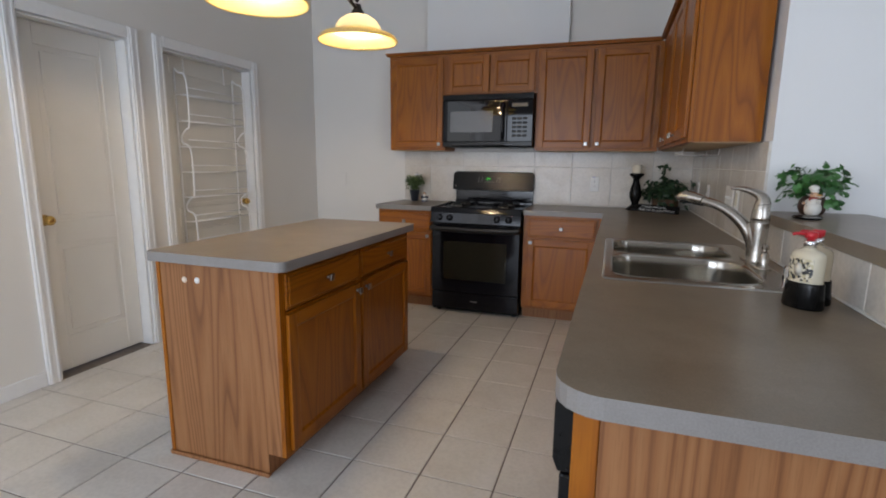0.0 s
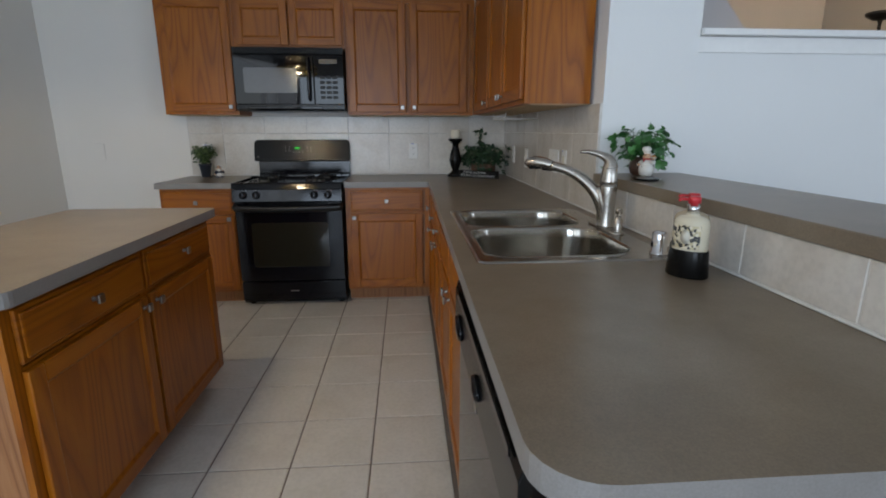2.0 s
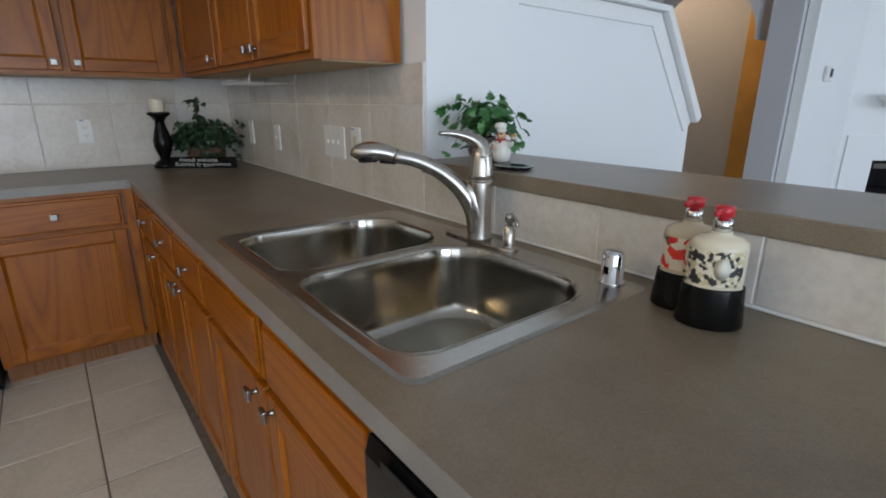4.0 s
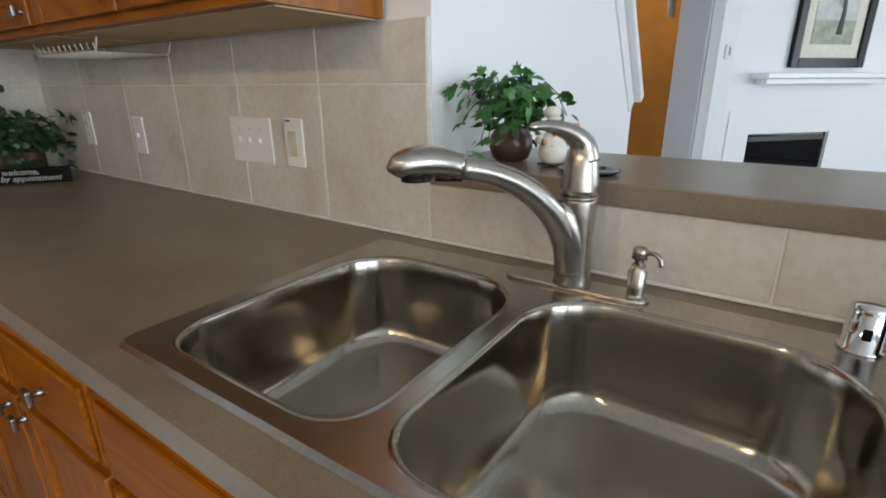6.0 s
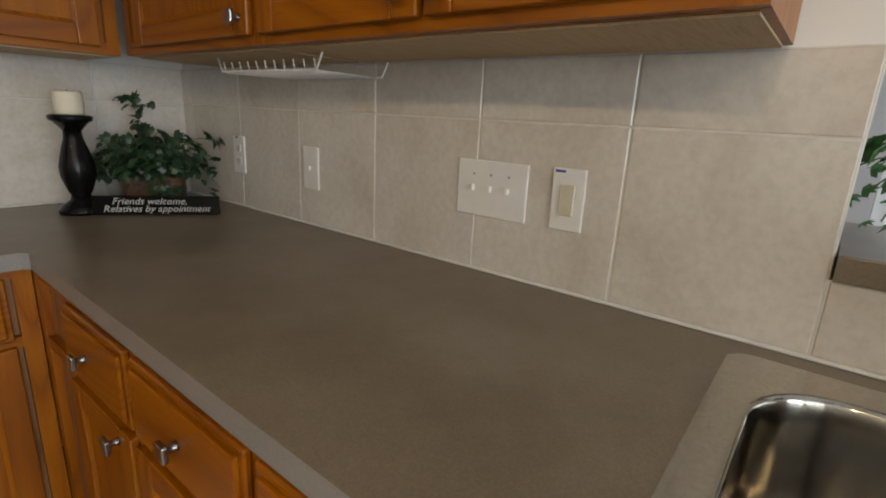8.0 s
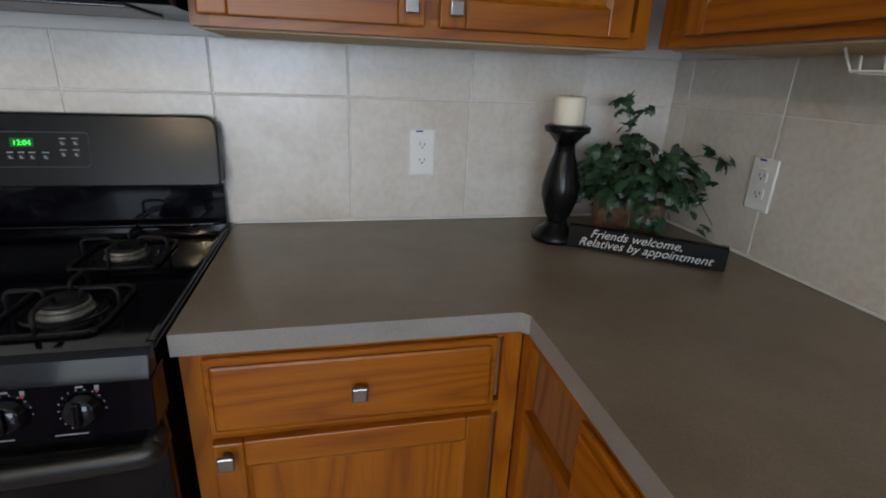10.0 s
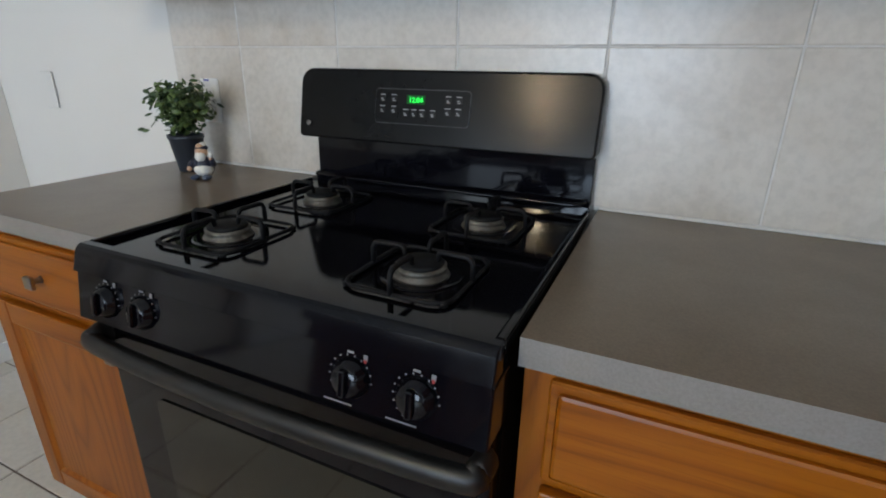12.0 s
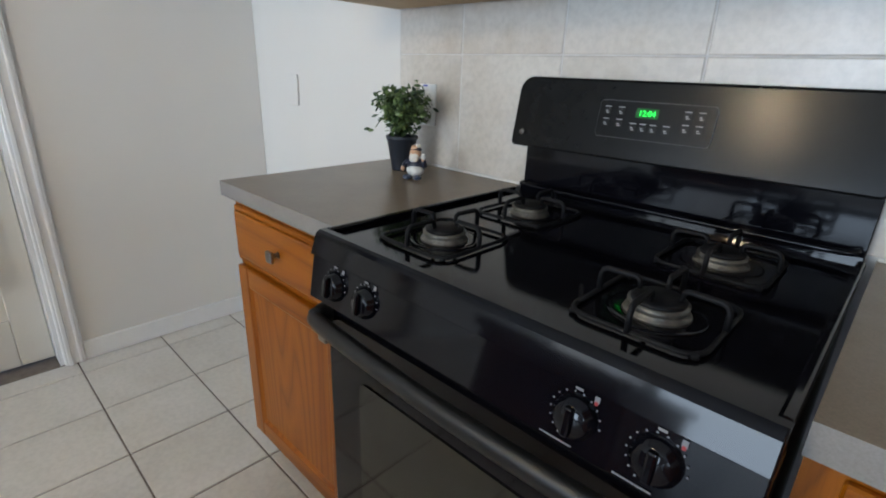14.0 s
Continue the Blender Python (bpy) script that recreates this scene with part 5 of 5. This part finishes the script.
W_, BK, RD, SK, TN = (0.72, 0.70, 0.65), (0.015, 0.015, 0.018), (0.40, 0.03, 0.03), (0.60, 0.36, 0.22), (0.50, 0.25, 0.06)
CHEF = [(W_, (0, 0, 0.26), (0.25, 0.22, 0.27)), (W_, (0, 0, 0.44), (0.20, 0.17, 0.17)), (BK, (0, 0, 0.035), (0.26, 0.22, 0.035)),
        (RD, (0, -0.01, 0.595), (0.135, 0.13, 0.035)), (RD, (0.03, -0.15, 0.56), (0.04, 0.025, 0.05)), (SK, (0, -0.01, 0.69), (0.115, 0.12, 0.115)),
        (SK, (0, -0.13, 0.685), (0.028, 0.025, 0.025)), (BK, (0.045, -0.115, 0.73), (0.04, 0.015, 0.018)), (BK, (-0.045, -0.115, 0.73), (0.04, 0.015, 0.018)),
        (W_, (0, 0, 0.80), (0.125, 0.125, 0.045)), (W_, (-0.04, 0.0, 0.90), (0.15, 0.14, 0.10)),
        (W_, [(-0.17, 0, 0.52), (-0.24, -0.06, 0.44), (-0.16, -0.18, 0.42)], 0.06), (SK, (-0.12, -0.21, 0.42), (0.045, 0.04, 0.045)), (BK, (-0.15, -0.19, 0.42), (0.03, 0.05, 0.06)),
        (W_, [(0.16, 0, 0.52), (0.27, -0.04, 0.47), (0.31, -0.06, 0.56)], 0.055), (BK, (0.31, -0.06, 0.585), (0.055, 0.055, 0.022)), (SK, (0.32, -0.07, 0.62), (0.045, 0.045, 0.035)),
        (W_, (0.34, -0.08, 0.66), (0.12, 0.12, 0.015)), (TN, (0.34, -0.08, 0.70), (0.09, 0.06, 0.035)),
        (BK, (0.0, -0.165, 0.50), (0.012, 0.012, 0.012)), (BK, (0.0, -0.21, 0.36), (0.012, 0.012, 0.012))]
BL, DK = (0.07, 0.09, 0.14), (0.02, 0.022, 0.04)
GNOME = [(DK, (0, 0, 0.30), (0.27, 0.22, 0.28)), (W_, (0.02, -0.07, 0.24), (0.25, 0.20, 0.17)), (BL, (0.14, -0.20, 0.06), (0.12, 0.17, 0.07)), (BL, (-0.16, -0.20, 0.06), (0.12, 0.17, 0.07)),
         (SK, (0, -0.02, 0.68), (0.16, 0.15, 0.15)), (W_, (0, -0.12, 0.58), (0.14, 0.09, 0.14)), (W_, (0.0, -0.16, 0.67), (0.09, 0.03, 0.025)), (SK, (0, -0.17, 0.71), (0.035, 0.03, 0.03)),
         (DK, (0, 0.03, 0.78), (0.165, 0.155, 0.075)), (SK, (-0.02, -0.02, 0.83), (0.10, 0.10, 0.08)), (W_, (0.04, 0.02, 0.88), (0.08, 0.08, 0.06)),
         (DK, [(0.18, 0, 0.48), (0.30, -0.06, 0.38), (0.28, -0.14, 0.50)], 0.075), (SK, (0.27, -0.15, 0.55), (0.05, 0.05, 0.05)), (W_, (0.30, -0.17, 0.64), (0.06, 0.06, 0.09)),
         (DK, [(-0.18, 0, 0.48), (-0.28, -0.06, 0.38), (-0.30, -0.14, 0.30)], 0.07), (SK, (-0.31, -0.16, 0.27), (0.06, 0.06, 0.07))]


# ivy and chef on the bar
p = thing("potted_ivy", (0.135, -2.215, 1.093), "bushy green ivy in a round brown pot", "potted plant")
part("pot", lathe(bmesh.new(), [(0.030, 0), (0.040, 0.004), (0.050, 0.030), (0.047, 0.055), (0.038, 0.068), (0.040, 0.074), (0.034, 0.072), (0.033, 0.060), (0, 0.058)], 26), TERRA, p, "glazed brown pot")
bush(p, (0, 0, 0.065), 20, 5, 0.15, 0.15, 0.13, 0.042, LOBES, IVY, 11)
figure("chef_figurine", (0.10, -2.330, 1.093), 0.122, "small white chef figurine with a red scarf holding a tray", CHEF, -72)
bm = lathe(bmesh.new(), [(0, 0), (0.04, 0), (0.048, 0.008), (0.044, 0.008), (0.036, 0.004), (0, 0.004)], 20, m=Matrix.Diagonal((1, 1.3, 1, 1)))
o = part("spoon_rest", bm, BLACK_GLASS)
o.matrix_world = pose(0.055, -2.425, 1.093)
tagged(o, "small black glazed dish in front of the chef", "dish")

# boxwood and gnome beside the stove
p = thing("potted_boxwood", (-2.440, -0.135, CH + 0.001), "small artificial boxwood in a black tapered pot", "potted plant")
part("pot", lathe(bmesh.new(), [(0.030, 0), (0.031, 0.002), (0.046, 0.092), (0.049, 0.094), (0.049, 0.104), (0.043, 0.104), (0.042, 0.092), (0, 0.090)], 24), plain("dark_slate_pot", (0.025, 0.03, 0.04), 0.4), p, "dark tapered pot")
bush(p, (0, 0, 0.095), 84, 6, 0.092, 0.160, 0.050, 0.021, OVAL, BOXWOOD, 5, 0.75)
figure("gnome_figurine", (-2.318, -0.190, CH + 0.001), 0.104, "tiny black and white bearded figurine beside the plant", GNOME, 25)


# candle, basket of ivy and sign in the corner
c = thing("candle_holder", (-0.447, -0.225, CH + 0.001), "tall turned black wooden candle holder", "candle holder")
c.scale = (1, 1, 1.042)
part("base", lathe(bmesh.new(), [(0.0, 0), (0.062, 0), (0.064, 0.012), (0.052, 0.026), (0.030, 0.040), (0.027, 0.050)], 28), BLACK_SATIN, c)
bm = lathe(bmesh.new(), [(0.0268, 0.050), (0.026, 0.055), (0.034, 0.07), (0.047, 0.11), (0.048, 0.14), (0.036, 0.19), (0.026, 0.22), (0.024, 0.243)], 28)
for v in bm.verts:
    if 0.06 < v.co.z < 0.23 and round(math.atan2(v.co.y, v.co.x) / (2 * math.pi / 28)) % 2:
        v.co.x *= 0.93
        v.co.y *= 0.93
part("stem", bm, BLACK_SATIN, c, "fluted turned stem")
part("plate", lathe(bmesh.new(), [(0.024, 0.243), (0.046, 0.268), (0.056, 0.272), (0.058, 0.284), (0.050, 0.288), (0, 0.288)], 28), BLACK_SATIN, c)
c = thing("pillar_candle", (-0.447, -0.225, CH + 0.302), "short cream pillar candle on the black holder", "candle")
part("wax", lathe(bmesh.new(), [(0.036, 0), (0.038, 0.003), (0.038, 0.062), (0.034, 0.068), (0.028, 0.064), (0, 0.062)], 26), plain("cream_wax", (0.74, 0.68, 0.55), 0.5), c)
part("wick", tube(bmesh.new(), [(0, 0, 0.062), (0.001, 0, 0.072)], 0.001, 5), BLACK_SATIN, c)
p = thing("ivy_basket", (-0.215, -0.190, CH + 0.001), "dark green artificial ivy in a brown basket", "potted plant", rz=-35)
bm = prism(bmesh.new(), rounded(-0.095, 0.095, -0.055, 0.055, (0.03,) * 4, 5), "z", 0, 0.10, 0.004)
part("basket", bm, plain("wicker_brown", (0.10, 0.045, 0.022), 0.6, vary=0.5, scale=90, bumpy=0.8), p, "brown woven basket")
bush(p, (0, 0, 0.09), 40, 6, 0.235, 0.17, 0.14, 0.045, LOBES, IVY_DARK, 23, squash=(1.0, 0.70))
bush(p, (-0.02, 0.01, 0.12), 4, 5, 0.06, 0.24, 0.02, 0.045, LOBES, IVY_DARK, 8)


def sign():
    s = thing("wooden_sign", (-0.289, -0.387, CH + 0.002), "black wooden sign with white script lettering", "sign", rz=-36.5)
    part("board", box(-0.182, 0.182, -0.012, 0.010, 0.0, 0.058, 0.002), BLACK_SATIN, s)
    text_part("lettering", "Friends welcome,", 0.030, pose(-0.02, -0.0125, 0.034, 90), INK, s, "white script lettering", 0.35)
    text_part("lettering", "Relatives by appointment", 0.030, pose(0.0, -0.0125, 0.010, 90), INK, s, "white script lettering", 0.35)


sign()


# ---- island pendant ----
def shade_mat():
    m, n, l, b = mat("amber_rim_glass")
    tc = n.new("ShaderNodeTexCoord")
    sep = n.new("ShaderNodeSeparateXYZ")
    l.new(tc.outputs["Object"], sep.inputs[0])
    r = ramp(n, [(0.0, (0.93, 0.77, 0.38)), (0.30, (0.93, 0.80, 0.45)), (0.42, (0.95, 0.91, 0.76)), (1.0, (0.95, 0.93, 0.84))])
    mul = n.new("ShaderNodeMath")
    mul.operation = "MULTIPLY"
    mul.inputs[1].default_value = 7.0
    l.new(sep.outputs[2], mul.inputs[0])
    l.new(mul.outputs[0], r.inputs[0])
    l.new(r.outputs[0], b.inputs["Base Color"])
    b.inputs["Roughness"].default_value = 0.35
    b.inputs["Transmission Weight"].default_value = 0.0
    tr = n.new("ShaderNodeBsdfTranslucent")
    l.new(r.outputs[0], tr.inputs[0])
    mx = n.new("ShaderNodeMixShader")
    mx.inputs[0].default_value = 0.6
    out = [x for x in n if x.type == "OUTPUT_MATERIAL"][0]
    l.new(b.outputs[0], mx.inputs[1])
    l.new(tr.outputs[0], mx.inputs[2])
    l.new(mx.outputs[0], out.inputs[0])
    return m


SHADE = shade_mat()


def pendant():
    p = thing("island_pendant", (-2.02, -2.44, 0), "bronze island light with amber-rimmed glass bowl shades", "pendant light", rz=-10)
    L = 0.33
    part("ceiling_plate", lathe(bmesh.new(), [(0.065, H - 0.002), (0.065, H - 0.02), (0.02, H - 0.035), (0, H - 0.035)], 24), STEEL_DARK, p)
    part("rod", tube(bmesh.new(), [(0, 0, 2.245), (0, 0, H - 0.03)], 0.007, 8), STEEL_DARK, p)
    part("arm_bar", tube(bmesh.new(), smoothpath([(0, -L, 2.065), (0, -L * 0.6, 2.135), (0, 0, 2.245), (0, L * 0.6, 2.135), (0, L, 2.065)], 6), 0.010, 10), STEEL_DARK, p)
    for sgn in (-1, 1):
        y = sgn * L
        part("scroll", tube(bmesh.new(), smoothpath([(0, y * 0.86, 2.10), (0, y * 0.80, 2.135), (0, y * 0.90, 2.17), (0, y * 1.02, 2.145), (0, y * 1.0, 2.11), (0, y * 0.93, 2.115)], 5), 0.006, 8), STEEL_DARK, p)
        part("socket", lathe(bmesh.new(), [(0.034, 2.035), (0.036, 2.050), (0.022, 2.075), (0.016, 2.095), (0, 2.10)], 18, at=(0, y, 0)), STEEL_DARK, p)
        bm = lathe(bmesh.new(), [(0.030, 0.135), (0.066, 0.127), (0.096, 0.107), (0.116, 0.080), (0.124, 0.056), (0.136, 0.046), (0.190, 0.030), (0.210, 0.008), (0.207, 0.0), (0.200, 0.006), (0.183, 0.024), (0.132, 0.040), (0.119, 0.053), (0.110, 0.077), (0.091, 0.102), (0.063, 0.121), (0.030, 0.129)], 40)
        bm2 = bm
        for f in [f for f in bm2.faces if len(f.verts) > 4]:
            bm2.faces.remove(f)
        s = part("shade", bm2, SHADE, p, "glass bowl shade with amber rim")
        lift = 0.045 if sgn > 0 else 0.060
        s.location = (0, y, 1.862 + lift)
        part("light_bulb", lathe(bmesh.new(), [(0, -0.05), (0.02, -0.045), (0.031, -0.015), (0.028, 0.012), (0.014, 0.04), (0.013, 0.06)], 16, at=(0, y, 2.01)), glow("bulb_glow", (1.0, 0.80, 0.48), 14.0) if not bpy.data.materials.get("bulb_glow") else bpy.data.materials["bulb_glow"], p, "lit bulb")
        b = bulb((0, 0, 0), 17, (1.0, 0.82, 0.56))
        b.location = pose(-2.02, -2.44, 0, 0, 0, -10) @ Vector((0, y, 1.955))


pendant()

# hall and stair lights out of view above
h = thing("floor_lamp", (2.72, -0.50, 0), "tall slim bronze uplighter lamp beside the stairs", "floor lamp")
part("base", lathe(bmesh.new(), [(0.0, 0.0), (0.13, 0.0), (0.13, 0.012), (0.03, 0.03), (0.012, 0.05), (0, 0.05)], 24), STEEL_DARK, h)
part("pole", lathe(bmesh.new(), [(0.011, 0.05), (0.011, 2.06), (0.02, 2.08)], 14), STEEL_DARK, h)
part("bowl", lathe(bmesh.new(), [(0.02, 2.08), (0.05, 2.085), (0.095, 2.115), (0.10, 2.135), (0.092, 2.132), (0.045, 2.10), (0, 2.10)], 24), STEEL_DARK, h, "shallow bronze bowl")
bulb((3.15, -1.0, H - 0.30), 20, (1.0, 0.80, 0.58), 0.08)
bulb((2.72, -0.50, 2.20), 11, (1.0, 0.82, 0.62), 0.04)


# ---- tiles: wall first, then floor ----
tile_cache = {}


def tile(parent, name, x0, x1, y0, y1, z0, z1, material):
    """One tile with softened edges, sharing its mesh with all tiles of that size."""
    key = (round(x1 - x0, 3), round(y1 - y0, 3), round(z1 - z0, 3), material.name)
    if key not in tile_cache:
        a, b, c = (x1 - x0) / 2, (y1 - y0) / 2, (z1 - z0) / 2
        bm = box(-a, a, -b, b, -c, c, 0.0022)
        me = bpy.data.meshes.new(name)
        bm.to_mesh(me)
        bm.free()
        me.materials.append(material)
        tile_cache[key] = me
    o = new(name, tile_cache[key])
    o.parent = parent
    o.location = ((x0 + x1) / 2, (y0 + y1) / 2, (z0 + z1) / 2)
    return o


G = 0.0016
bed = structure("backsplash_north", box(-2.596, 0.0, -0.0085, 0.0015, CH + 0.001, 1.390), WGROUT_DARK, "grouted tile bed behind the stove")
xs = [-2.594, -2.320, -1.985, -1.650, -1.315, -0.980, -0.645, -0.310, -0.008]
for a, b in zip(xs, xs[1:]):
    for z0, z1 in ((CH + 0.006, 1.2555), (1.2555, 1.3895)):
        tile(bed, "wall_tile", a + G, b - G, -0.0105, -0.0045, z0 + G, z1 - G, WALL_TILE)
bed = structure("backsplash_sink", box(-0.0085, 0.0015, -2.088, -0.006, CH + 0.001, 1.390), WGROUT, "grouted tile bed on the sink wall")
ys = [-2.088, -1.757, -1.423, -1.089, -0.755, -0.421, -0.087, -0.0115]
for a, b in zip(ys, ys[1:]):
    for z0, z1 in ((CH + 0.006, 1.2620), (1.2620, 1.3895)):
        tile(bed, "wall_tile", -0.0105, -0.0045, a + G, b - G, z0 + G, z1 - G, WALL_TILE)
bed = structure("backsplash_bar", box(-0.0085, 0.0015, -3.80, -2.0885, CH + 0.001, 1.0495), WGROUT, "grouted tile bed under the bar top")
ys = [-3.80, -3.760, -3.426, -3.092, -2.758, -2.424, -2.0895]
for a, b in zip(ys, ys[1:]):
    tile(bed, "wall_tile", -0.0105, -0.0045, a + G, b - G, CH + 0.006 + G, 1.0485, WALL_TILE)
bm = boxm(bmesh.new(), -0.016, -0.0086, -3.798, -0.012, CH + 0.0005, CH + 0.0065, 0.002)
structure("caulk_sink", bm, CAULK, "white caulk line along the sink wall")
for a, b in ((-2.59, -2.073), (-1.293, -0.017)):
    structure("caulk_north", box(a, b, -0.016, -0.0086, CH + 0.0005, CH + 0.0065, 0.002), CAULK, "white caulk line along the stove wall")

floor_ob = bpy.data.objects["floor"]
xg = [-3.616] + [-1.003 - 0.3125 * k for k in range(8, -1, -1)] + [-0.690, -0.378]
yg = [-2.205 + 0.322 * k for k in range(-12, 7)] + [-0.002]
for a, b in zip(xg, xg[1:]):
    for c_, d_ in zip(yg, yg[1:]):
        if b < -0.4 or c_ < -3.9:
            tile(floor_ob, "floor_tile", a + 0.0028, b - 0.0028, c_ + 0.0028, d_ - 0.0028, -0.006, 0.0, FLOOR_TILE)
